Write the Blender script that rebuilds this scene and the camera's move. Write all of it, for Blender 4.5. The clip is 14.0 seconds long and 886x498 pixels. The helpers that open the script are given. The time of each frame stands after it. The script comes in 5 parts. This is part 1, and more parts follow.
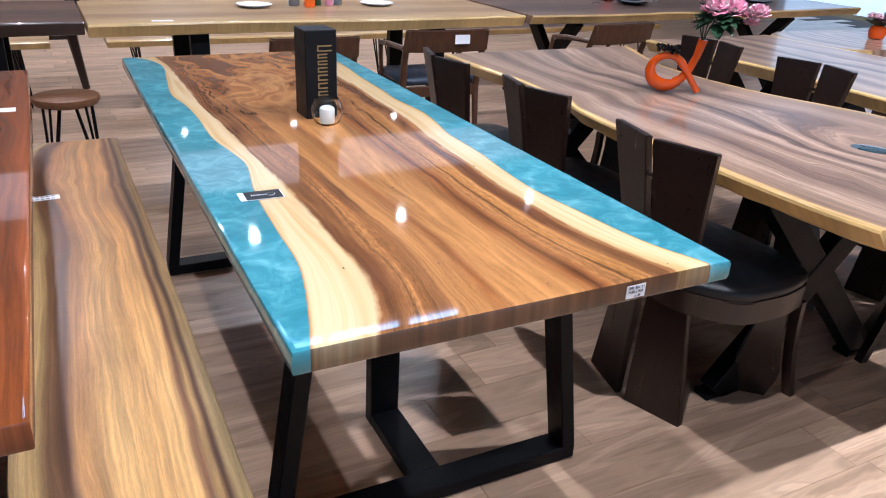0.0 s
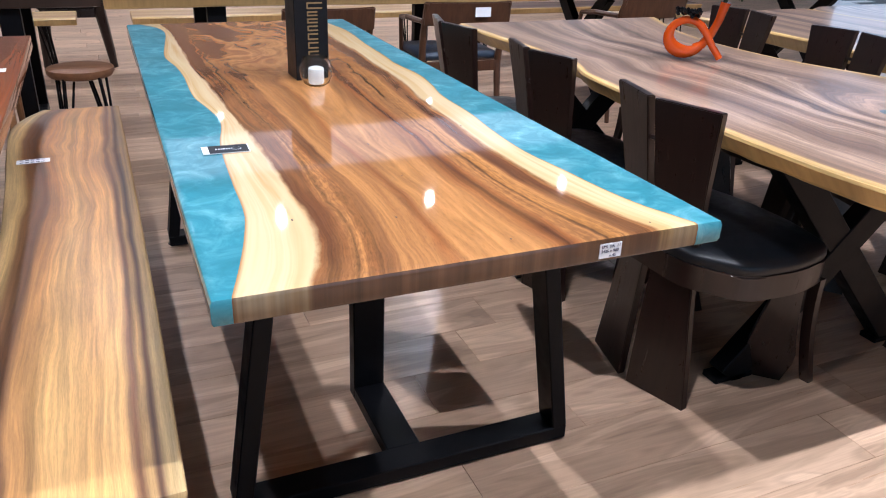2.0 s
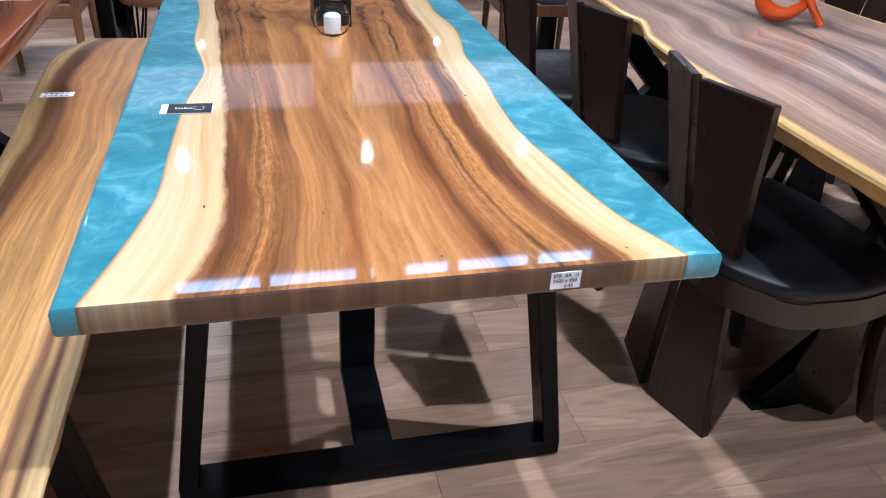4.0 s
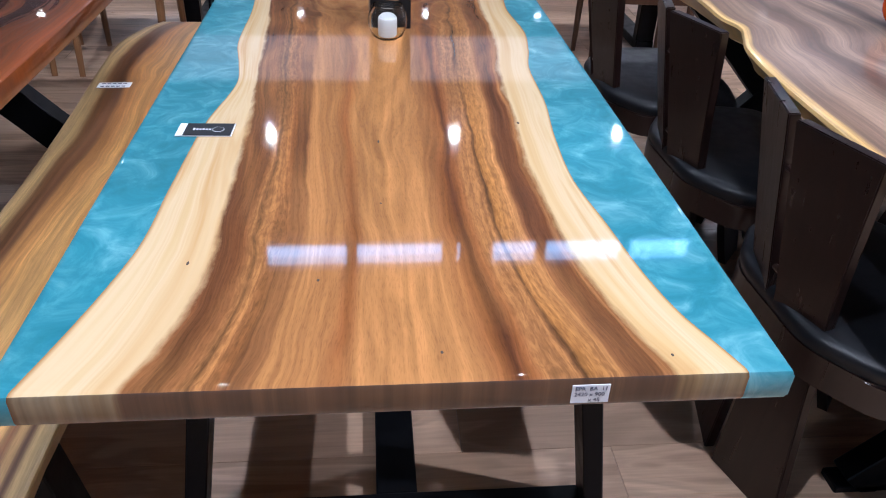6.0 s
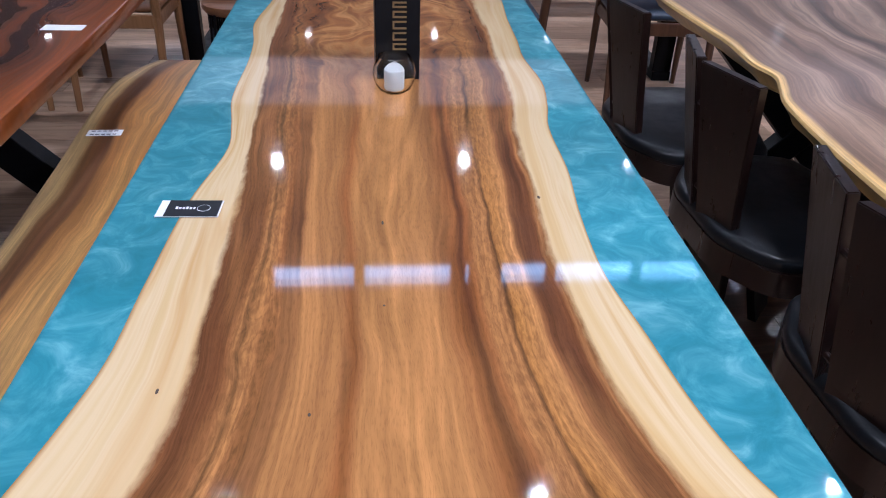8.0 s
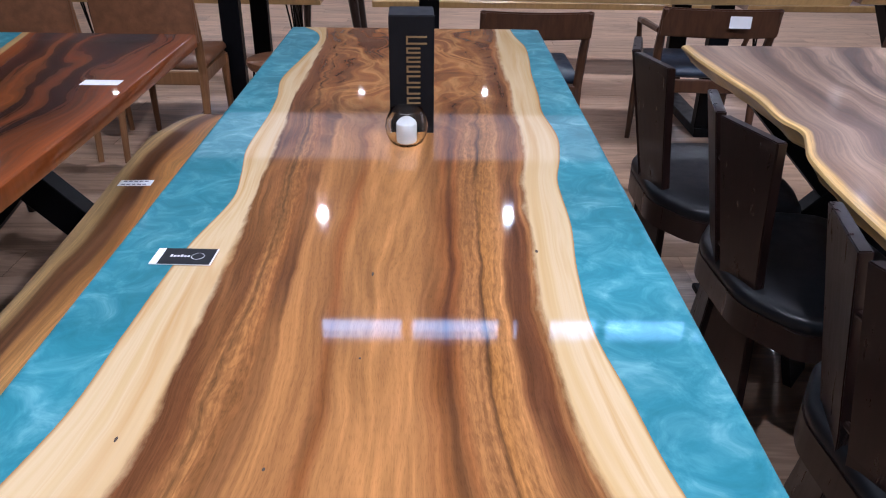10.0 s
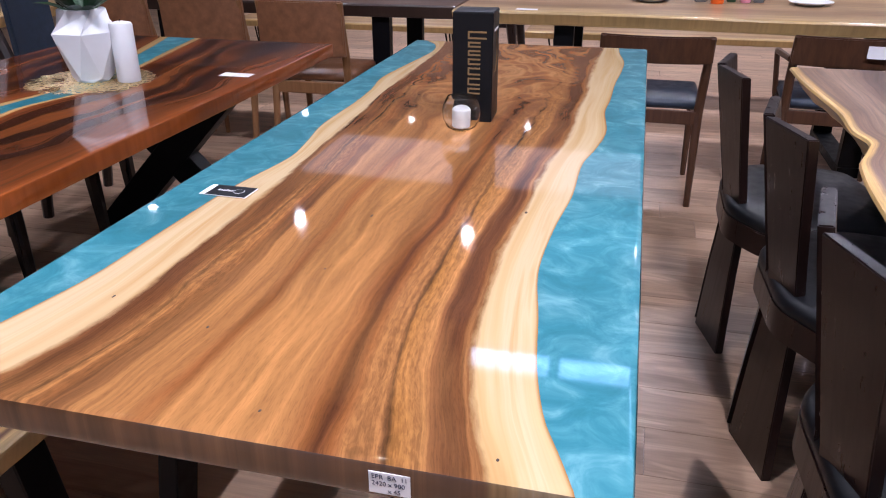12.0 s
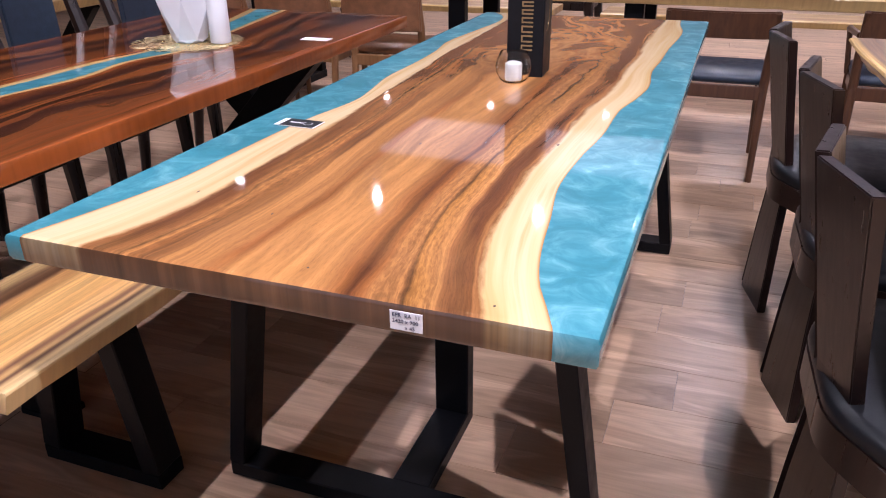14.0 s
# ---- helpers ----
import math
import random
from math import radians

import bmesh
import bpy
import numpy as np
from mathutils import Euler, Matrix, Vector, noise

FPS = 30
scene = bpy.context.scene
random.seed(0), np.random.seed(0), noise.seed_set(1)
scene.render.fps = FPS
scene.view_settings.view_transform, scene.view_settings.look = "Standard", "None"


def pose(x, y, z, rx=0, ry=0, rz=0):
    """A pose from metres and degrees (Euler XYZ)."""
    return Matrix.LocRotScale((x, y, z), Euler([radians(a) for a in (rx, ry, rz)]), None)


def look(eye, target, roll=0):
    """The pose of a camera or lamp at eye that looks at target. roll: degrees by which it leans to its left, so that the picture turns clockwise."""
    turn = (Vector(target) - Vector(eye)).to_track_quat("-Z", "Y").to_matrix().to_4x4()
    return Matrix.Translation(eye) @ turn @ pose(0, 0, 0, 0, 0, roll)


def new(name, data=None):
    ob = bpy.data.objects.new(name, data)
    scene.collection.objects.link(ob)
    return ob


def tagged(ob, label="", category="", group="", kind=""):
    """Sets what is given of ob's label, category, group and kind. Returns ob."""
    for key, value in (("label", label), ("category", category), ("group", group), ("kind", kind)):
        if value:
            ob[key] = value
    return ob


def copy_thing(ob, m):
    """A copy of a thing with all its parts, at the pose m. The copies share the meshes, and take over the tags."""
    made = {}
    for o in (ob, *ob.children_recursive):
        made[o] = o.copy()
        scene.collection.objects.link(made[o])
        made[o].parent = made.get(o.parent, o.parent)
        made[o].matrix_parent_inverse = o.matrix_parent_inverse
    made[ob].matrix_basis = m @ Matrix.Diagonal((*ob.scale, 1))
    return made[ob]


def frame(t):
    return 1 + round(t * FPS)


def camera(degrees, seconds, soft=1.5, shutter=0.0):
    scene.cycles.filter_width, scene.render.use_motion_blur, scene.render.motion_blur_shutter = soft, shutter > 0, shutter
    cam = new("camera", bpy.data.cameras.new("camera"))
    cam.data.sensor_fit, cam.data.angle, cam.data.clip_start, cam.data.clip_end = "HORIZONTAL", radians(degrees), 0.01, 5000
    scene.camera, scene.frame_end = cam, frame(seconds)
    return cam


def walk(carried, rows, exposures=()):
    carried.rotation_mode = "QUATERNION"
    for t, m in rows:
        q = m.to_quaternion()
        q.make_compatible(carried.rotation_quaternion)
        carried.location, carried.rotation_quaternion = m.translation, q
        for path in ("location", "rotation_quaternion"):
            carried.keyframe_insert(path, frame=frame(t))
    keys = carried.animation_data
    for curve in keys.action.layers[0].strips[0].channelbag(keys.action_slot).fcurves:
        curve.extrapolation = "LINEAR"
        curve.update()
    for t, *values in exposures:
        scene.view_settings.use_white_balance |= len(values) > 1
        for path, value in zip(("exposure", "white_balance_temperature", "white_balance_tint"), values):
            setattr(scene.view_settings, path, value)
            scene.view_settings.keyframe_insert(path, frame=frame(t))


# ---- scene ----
cam = camera(60.5, 14.0, soft=1.1)
PATH = [
    (0, (-0.704, -0.959, 1.389), (0.142, 0.656, 0.566), 2.7),
    (0.5, (-0.661, -0.939, 1.41), (0.146, 0.696, 0.587), 2.8),
    (1, (-0.613, -0.927, 1.414), (0.161, 0.723, 0.588), 2.7),
    (1.5, (-0.568, -0.936, 1.362), (0.18, 0.722, 0.53), 2.4),
    (2, (-0.529, -0.959, 1.287), (0.208, 0.696, 0.44), 2.1),
    (2.2, (-0.503, -0.962, 1.257), (0.225, 0.695, 0.405), 2.1),
    (4.5, (-0.106, -0.79, 1.333), (0.229, 0.881, 0.286), 3.2),
    (5, (-0.054, -0.781, 1.349), (0.199, 0.894, 0.284), 3.1),
    (5.5, (-0.035, -0.749, 1.349), (0.17, 0.923, 0.271), 2.6),
    (6, (-0.035, -0.616, 1.35), (0.152, 1.05, 0.258), 2.5),
    (6.5, (-0.043, -0.499, 1.349), (0.129, 1.159, 0.244), 2.2),
    (7, (-0.039, -0.455, 1.348), (0.127, 1.204, 0.243), 2.2),
    (7.5, (-0.029, -0.432, 1.36), (0.136, 1.237, 0.271), 2.2),
    (8, (-0.025, -0.421, 1.375), (0.141, 1.265, 0.313), 2.2),
    (8.2, (-0.027, -0.419, 1.375), (0.143, 1.278, 0.33), 2.2),
    (10.5, (0.162, -0.407, 1.35), (0.078, 1.374, 0.444), 0.7),
    (11, (0.271, -0.42, 1.292), (0.053, 1.37, 0.425), 0.7),
    (11.5, (0.354, -0.512, 1.284), (0.012, 1.266, 0.434), 0.1),
    (12, (0.408, -0.567, 1.285), (-0.033, 1.194, 0.445), -0.1),
    (12.5, (0.458, -0.615, 1.273), (-0.067, 1.128, 0.443), -0.2),
    (13, (0.493, -0.66, 1.269), (-0.095, 1.06, 0.434), -0.3),
    (13.5, (0.535, -0.71, 1.261), (-0.091, 0.992, 0.417), -0.6),
    (14, (0.542, -0.75, 1.232), (-0.095, 0.943, 0.379), -0.6),
]
EXPOSURES = [(0, -0.02, 5620, 10), (2.0, 0.07, 5620, 10), (4.5, -0.11, 5420, 11), (5.5, -0.25, 5370, 11), (6.5, -0.47, 5340, 12), (7.5, -0.60, 5340, 13), (8.2, -0.62, 5340, 14),
             (10.5, -0.53, 5540, 16), (11.0, -0.51, 5600, 17), (12.0, -0.31, 5790, 21), (12.5, -0.25, 5910, 22), (13.5, -0.09, 5960, 24), (14.0, 0.03, 5990, 25)]
walk(cam, [(t, look(eye, target, roll)) for t, eye, target, roll in PATH], EXPOSURES)

# ---- world and lights ----
world = bpy.data.worlds.new("sky")
scene.world = world
world.use_nodes = True
wn = world.node_tree.nodes
sky = wn.new("ShaderNodeTexSky")
sky.sky_type = "NISHITA"
sky.sun_disc = False
sky.sun_elevation, sky.sun_rotation = radians(45), radians(120)
world.node_tree.links.new(sky.outputs[0], wn["Background"].inputs[0])
wn["Background"].inputs[1].default_value = 0.1

NEUTRAL = (1.0, 0.965, 0.975)


def spot(x, y, z, power, size=115, colour=NEUTRAL, radius=0.03):
    lamp = bpy.data.lights.new("downlight_beam", "SPOT")
    lamp.energy, lamp.spot_size, lamp.spot_blend = power, radians(size), 0.7
    lamp.color, lamp.shadow_soft_size = colour, radius
    ob = new("downlight_beam", lamp)
    ob.location = (x, y, z)
    return ob


shopfront = bpy.data.lights.new("shopfront_daylight", "AREA")
shopfront.shape, shopfront.size, shopfront.size_y = "RECTANGLE", 7.8, 2.8
shopfront.energy, shopfront.color = 24, (0.72, 0.86, 1.0)
new("shopfront_daylight", shopfront).matrix_basis = look((0, -5.98, 1.75), (0, 0, 1.2))

SOFFIT_X = [-4.0, -2.45, -0.87, 0.70, 2.15, 3.65, 5.2]
HALL_X = [-3.3, -1.1, 1.07, 3.25]
SOFFIT_Z, HALL_Z = 3.0, 4.5

# ---- materials ----


def material(name):
    m = bpy.data.materials.new(name)
    m.use_nodes = True
    nt = m.node_tree
    return m, nt, nt.nodes["Principled BSDF"]


def link(nt, a, b):
    nt.links.new(a, b)


def maths(nt, op, a, b=None, c=None):
    n = nt.nodes.new("ShaderNodeMath")
    n.operation = op
    for i, v in enumerate((a, b, c)):
        if v is None:
            continue
        if isinstance(v, (int, float)):
            n.inputs[i].default_value = v
        else:
            link(nt, v, n.inputs[i])
    return n.outputs[0]


def combine(nt, x, y, z=0.0):
    n = nt.nodes.new("ShaderNodeCombineXYZ")
    for i, v in enumerate((x, y, z)):
        if isinstance(v, (int, float)):
            n.inputs[i].default_value = v
        else:
            link(nt, v, n.inputs[i])
    return n.outputs[0]


def noise_tex(nt, vec, scale, detail=4.0, rough=0.55, distort=0.0):
    n = nt.nodes.new("ShaderNodeTexNoise")
    n.inputs["Scale"].default_value = scale
    n.inputs["Detail"].default_value = detail
    n.inputs["Roughness"].default_value = rough
    n.inputs["Distortion"].default_value = distort
    if vec is not None:
        link(nt, vec, n.inputs["Vector"])
    return n.outputs["Fac"]


def ramp(nt, fac, stops, mode="LINEAR"):
    n = nt.nodes.new("ShaderNodeValToRGB")
    n.color_ramp.interpolation = mode
    e = n.color_ramp.elements
    while len(e) < len(stops):
        e.new(0.5)
    for el, (p, c) in zip(e, stops):
        el.position = p
        el.color = (*c, 1) if len(c) == 3 else c
    link(nt, fac, n.inputs[0])
    return n.outputs[0]


def grey(nt, fac, lo, hi, a=0.3, b=0.7):
    return ramp(nt, fac, [(a, (lo, lo, lo)), (b, (hi, hi, hi))])


def mix(nt, fac, a, b, mode="MIX"):
    n = nt.nodes.new("ShaderNodeMix")
    n.data_type, n.blend_type = "RGBA", mode
    n.inputs[0].default_value = 1.0
    if isinstance(fac, (int, float)):
        n.inputs[0].default_value = fac
    else:
        link(nt, fac, n.inputs[0])
    for i, v in ((6, a), (7, b)):
        if isinstance(v, tuple):
            n.inputs[i].default_value = (*v, 1)
        else:
            link(nt, v, n.inputs[i])
    return n.outputs[2]


def bump(nt, bsdf, height, strength, dist=0.001):
    n = nt.nodes.new("ShaderNodeBump")
    n.inputs["Strength"].default_value = strength
    n.inputs["Distance"].default_value = dist
    link(nt, height, n.inputs["Height"])
    link(nt, n.outputs[0], bsdf.inputs["Normal"])


def slab_wood(name, stops, width, warp=0.03, swirl=0.0, streak=0.5, coat=1.0, rough=0.4, seed=0.0, coat_rough=0.03, figure=0.35, swirl_from=1.3, eye=None, browner=None):
    """Slab timber whose figure follows the live edges: u runs across (0..1), v along in metres."""
    m, nt, b = material(name)
    uv = nt.nodes.new("ShaderNodeUVMap")
    sep = nt.nodes.new("ShaderNodeSeparateXYZ")
    link(nt, uv.outputs[0], sep.inputs[0])
    u, v = sep.outputs[0], sep.outputs[1]
    x = maths(nt, "MULTIPLY", u, width)
    low = noise_tex(nt, combine(nt, maths(nt, "MULTIPLY", x, 5.0), maths(nt, "MULTIPLY", v, 1.5), seed), 1.0, 3.0)
    off = maths(nt, "MULTIPLY", maths(nt, "SUBTRACT", low, 0.5), warp * 2.0)
    if swirl:
        far = maths(nt, "MULTIPLY", maths(nt, "SUBTRACT", v, swirl_from), 1.0)
        far = maths(nt, "MAXIMUM", maths(nt, "MINIMUM", far, 1.0), 0.0)
        curl = noise_tex(nt, combine(nt, maths(nt, "MULTIPLY", x, 4.5), maths(nt, "MULTIPLY", v, 2.0), seed + 3), 1.0, 2.0, 0.45, 0.5)
        off = maths(nt, "ADD", off, maths(nt, "MULTIPLY", maths(nt, "MULTIPLY", maths(nt, "SUBTRACT", curl, 0.5), far), swirl))
    if eye:  # figure closing in rings round a knot: (u, v, half-width in u, half-length in v, strength)
        du = maths(nt, "POWER", maths(nt, "ABSOLUTE", maths(nt, "DIVIDE", maths(nt, "SUBTRACT", u, eye[0]), eye[2])), 2.0)
        dv = maths(nt, "POWER", maths(nt, "ABSOLUTE", maths(nt, "DIVIDE", maths(nt, "SUBTRACT", v, eye[1]), eye[3])), 2.0)
        off = maths(nt, "ADD", off, maths(nt, "MULTIPLY", maths(nt, "EXPONENT", maths(nt, "MULTIPLY", maths(nt, "ADD", du, dv), -1.0)), eye[4]))
    # keep the warp out of the outermost parts
    edge = maths(nt, "MULTIPLY", maths(nt, "MULTIPLY", u, maths(nt, "SUBTRACT", 1.0, u)), 4.0)
    u2 = maths(nt, "ADD", u, maths(nt, "MULTIPLY", off, edge))
    base = ramp(nt, u2, stops, "EASE")
    x2 = maths(nt, "MULTIPLY", u2, width)
    bands = noise_tex(nt, combine(nt, maths(nt, "MULTIPLY", x2, 38.0), maths(nt, "MULTIPLY", v, 1.1), seed + 7), 1.0, 5.0, 0.6, 0.35)
    lines = noise_tex(nt, combine(nt, maths(nt, "MULTIPLY", x2, 150.0), maths(nt, "MULTIPLY", v, 4.0), seed + 11), 1.0, 4.0, 0.6, 0.2)
    pores = noise_tex(nt, combine(nt, maths(nt, "MULTIPLY", x2, 700.0), maths(nt, "MULTIPLY", v, 45.0), seed + 13), 1.0, 2.0)
    c = mix(nt, streak, base, grey(nt, bands, 0.32, 1.35, 0.33, 0.66), "MULTIPLY")
    c = mix(nt, figure, c, grey(nt, lines, 0.55, 1.3, 0.35, 0.65), "MULTIPLY")
    c = mix(nt, 0.3, c, grey(nt, pores, 0.6, 1.15, 0.3, 0.6), "MULTIPLY")
    blotch = noise_tex(nt, combine(nt, maths(nt, "MULTIPLY", x2, 6.0), maths(nt, "MULTIPLY", v, 3.0), seed + 17), 1.0, 2.0)
    c = mix(nt, 0.5, c, grey(nt, blotch, 0.75, 1.2), "MULTIPLY")
    if browner:  # heartwood deepens along the board: (v where it starts, v where it is full, colour)
        deep = maths(nt, "MAXIMUM", maths(nt, "MINIMUM", maths(nt, "DIVIDE", maths(nt, "SUBTRACT", v, browner[0]), browner[1] - browner[0]), 1.0), 0.0)
        deep = maths(nt, "MULTIPLY", deep, grey(nt, u2, 0.0, 1.0, 0.10, 0.16))
        c = mix(nt, deep, c, mix(nt, 1.0, c, browner[2], "MULTIPLY"))
    link(nt, c, b.inputs["Base Color"])
    link(nt, grey(nt, lines, rough - 0.06, rough + 0.06), b.inputs["Roughness"])
    b.inputs["Coat Weight"].default_value = coat
    b.inputs["Coat Roughness"].default_value = coat_rough
    b.inputs["Coat IOR"].default_value = 1.5
    b.inputs["Specular IOR Level"].default_value = 0.5 - 0.42 * coat
    if coat < 0.5:
        bump(nt, b, lines, 0.15, 0.0006)
    return m


def plain(name, colour, rough=0.5, metal=0.0, scale=30.0, vary=0.2, relief=0.1, coat=0.0, rvary=0.08, spec=0.5):
    m, nt, b = material(name)
    b.inputs["Specular IOR Level"].default_value = spec
    tc = nt.nodes.new("ShaderNodeTexCoord")
    n1 = noise_tex(nt, tc.outputs["Object"], scale, 4.0)
    n2 = noise_tex(nt, tc.outputs["Object"], scale * 0.13, 3.0)
    c = mix(nt, 1.0, colour, grey(nt, n2, 1 - vary, 1 + vary), "MULTIPLY")
    c = mix(nt, 0.5, c, grey(nt, n1, 1 - vary, 1 + vary), "MULTIPLY")
    link(nt, c, b.inputs["Base Color"])
    link(nt, grey(nt, n2, max(0.02, rough - rvary), rough + rvary), b.inputs["Roughness"])
    b.inputs["Metallic"].default_value = metal
    b.inputs["Coat Weight"].default_value = coat
    b.inputs["Coat Roughness"].default_value = 0.08
    if relief:
        bump(nt, b, n1, relief, 0.0008)
    return m


def joinery_wood(name, dark, light, axis=2, rough=0.4, coat=0.2, spec=0.5):
    """Straight-grained stained timber for chair frames; grain along one local axis."""
    m, nt, b = material(name)
    b.inputs["Specular IOR Level"].default_value = spec
    tc = nt.nodes.new("ShaderNodeTexCoord")
    mp = nt.nodes.new("ShaderNodeMapping")
    sc = [60.0, 60.0, 60.0]
    sc[axis] = 3.0
    mp.inputs["Scale"].default_value = sc
    link(nt, tc.outputs["Object"], mp.inputs[0])
    n = noise_tex(nt, mp.outputs[0], 1.0, 5.0, 0.6, 0.4)
    c = ramp(nt, n, [(0.3, dark), (0.7, light)])
    link(nt, c, b.inputs["Base Color"])
    link(nt, grey(nt, n, rough + 0.06, rough - 0.04), b.inputs["Roughness"])
    b.inputs["Coat Weight"].default_value = coat
    b.inputs["Coat Roughness"].default_value = 0.15
    bump(nt, b, n, 0.08, 0.0005)
    return m


def resin(name, seed=0.0):
    m, nt, b = material(name)
    tc = nt.nodes.new("ShaderNodeTexCoord")
    mp = nt.nodes.new("ShaderNodeMapping")
    mp.inputs["Location"].default_value = (seed, 0, 0)
    link(nt, tc.outputs["Object"], mp.inputs[0])
    n1 = noise_tex(nt, mp.outputs[0], 15.0, 6.0, 0.62, 0.9)
    n2 = noise_tex(nt, mp.outputs[0], 4.0, 3.0, 0.5, 0.6)
    c = ramp(nt, n1, [(0.24, (0.022, 0.165, 0.210)), (0.46, (0.042, 0.228, 0.285)), (0.58, (0.080, 0.295, 0.355)), (0.76, (0.22, 0.48, 0.54))])
    c = mix(nt, 0.6, c, grey(nt, n2, 0.75, 1.2), "MULTIPLY")
    link(nt, c, b.inputs["Base Color"])
    b.inputs["Roughness"].default_value = 0.42
    b.inputs["Metallic"].default_value = 0.0
    b.inputs["Specular IOR Level"].default_value = 0.12
    b.inputs["Coat Weight"].default_value = 1.0
    b.inputs["Coat Roughness"].default_value = 0.04
    return m


def glass(name):
    m, nt, b = material(name)
    b.inputs["Transmission Weight"].default_value = 1.0
    b.inputs["Roughness"].default_value = 0.01
    b.inputs["IOR"].default_value = 1.34
    b.inputs["Base Color"].default_value = (0.97, 0.99, 0.98, 1)
    return m


def glow(name, colour, strength):
    m, nt, b = material(name)
    b.inputs["Base Color"].default_value = (0.8, 0.8, 0.8, 1)
    b.inputs["Emission Color"].default_value = (*colour, 1)
    b.inputs["Emission Strength"].default_value = strength
    return m


def plank_floor(name):
    m, nt, b = material(name)
    tc = nt.nodes.new("ShaderNodeTexCoord")
    oi = nt.nodes.new("ShaderNodeObjectInfo")
    ge = nt.nodes.new("ShaderNodeNewGeometry")
    r = maths(nt, "FRACT", maths(nt, "ADD", oi.outputs["Random"], ge.outputs["Random Per Island"]))
    sep = nt.nodes.new("ShaderNodeSeparateXYZ")
    link(nt, tc.outputs["Object"], sep.inputs[0])
    px = maths(nt, "ADD", sep.outputs[0], maths(nt, "MULTIPLY", r, 37.0))
    py = maths(nt, "ADD", sep.outputs[1], maths(nt, "MULTIPLY", r, 91.0))
    cat = noise_tex(nt, combine(nt, maths(nt, "MULTIPLY", px, 1.3), maths(nt, "MULTIPLY", py, 9.0), r), 1.0, 3.0, 0.5, 1.2)
    rings = maths(nt, "FRACT", maths(nt, "MULTIPLY", cat, 7.0))
    rings = maths(nt, "ABSOLUTE", maths(nt, "SUBTRACT", maths(nt, "MULTIPLY", rings, 2.0), 1.0))
    fine = noise_tex(nt, combine(nt, maths(nt, "MULTIPLY", px, 5.0), maths(nt, "MULTIPLY", py, 150.0), r), 1.0, 4.0, 0.6)
    c = ramp(nt, cat, [(0.28, (0.31, 0.198, 0.128)), (0.5, (0.47, 0.312, 0.206)), (0.70, (0.59, 0.402, 0.275))])
    c = mix(nt, 0.42, c, grey(nt, rings, 0.7, 1.15, 0.1, 0.9), "MULTIPLY")
    c = mix(nt, 0.28, c, grey(nt, fine, 0.6, 1.25), "MULTIPLY")
    c = mix(nt, 1.0, c, grey(nt, r, 0.88, 1.12, 0.0, 1.0), "MULTIPLY")
    link(nt, c, b.inputs["Base Color"])
    link(nt, grey(nt, fine, 0.36, 0.27), b.inputs["Roughness"])
    bump(nt, b, fine, 0.08, 0.0005)
    return m


SAP = (0.72, 0.50, 0.22)
SAP2 = (0.62, 0.38, 0.14)
GOLD = (0.40, 0.185, 0.055)
TAN = (0.33, 0.15, 0.05)
BROWN = (0.15, 0.06, 0.024)
DARK = (0.065, 0.026, 0.013)


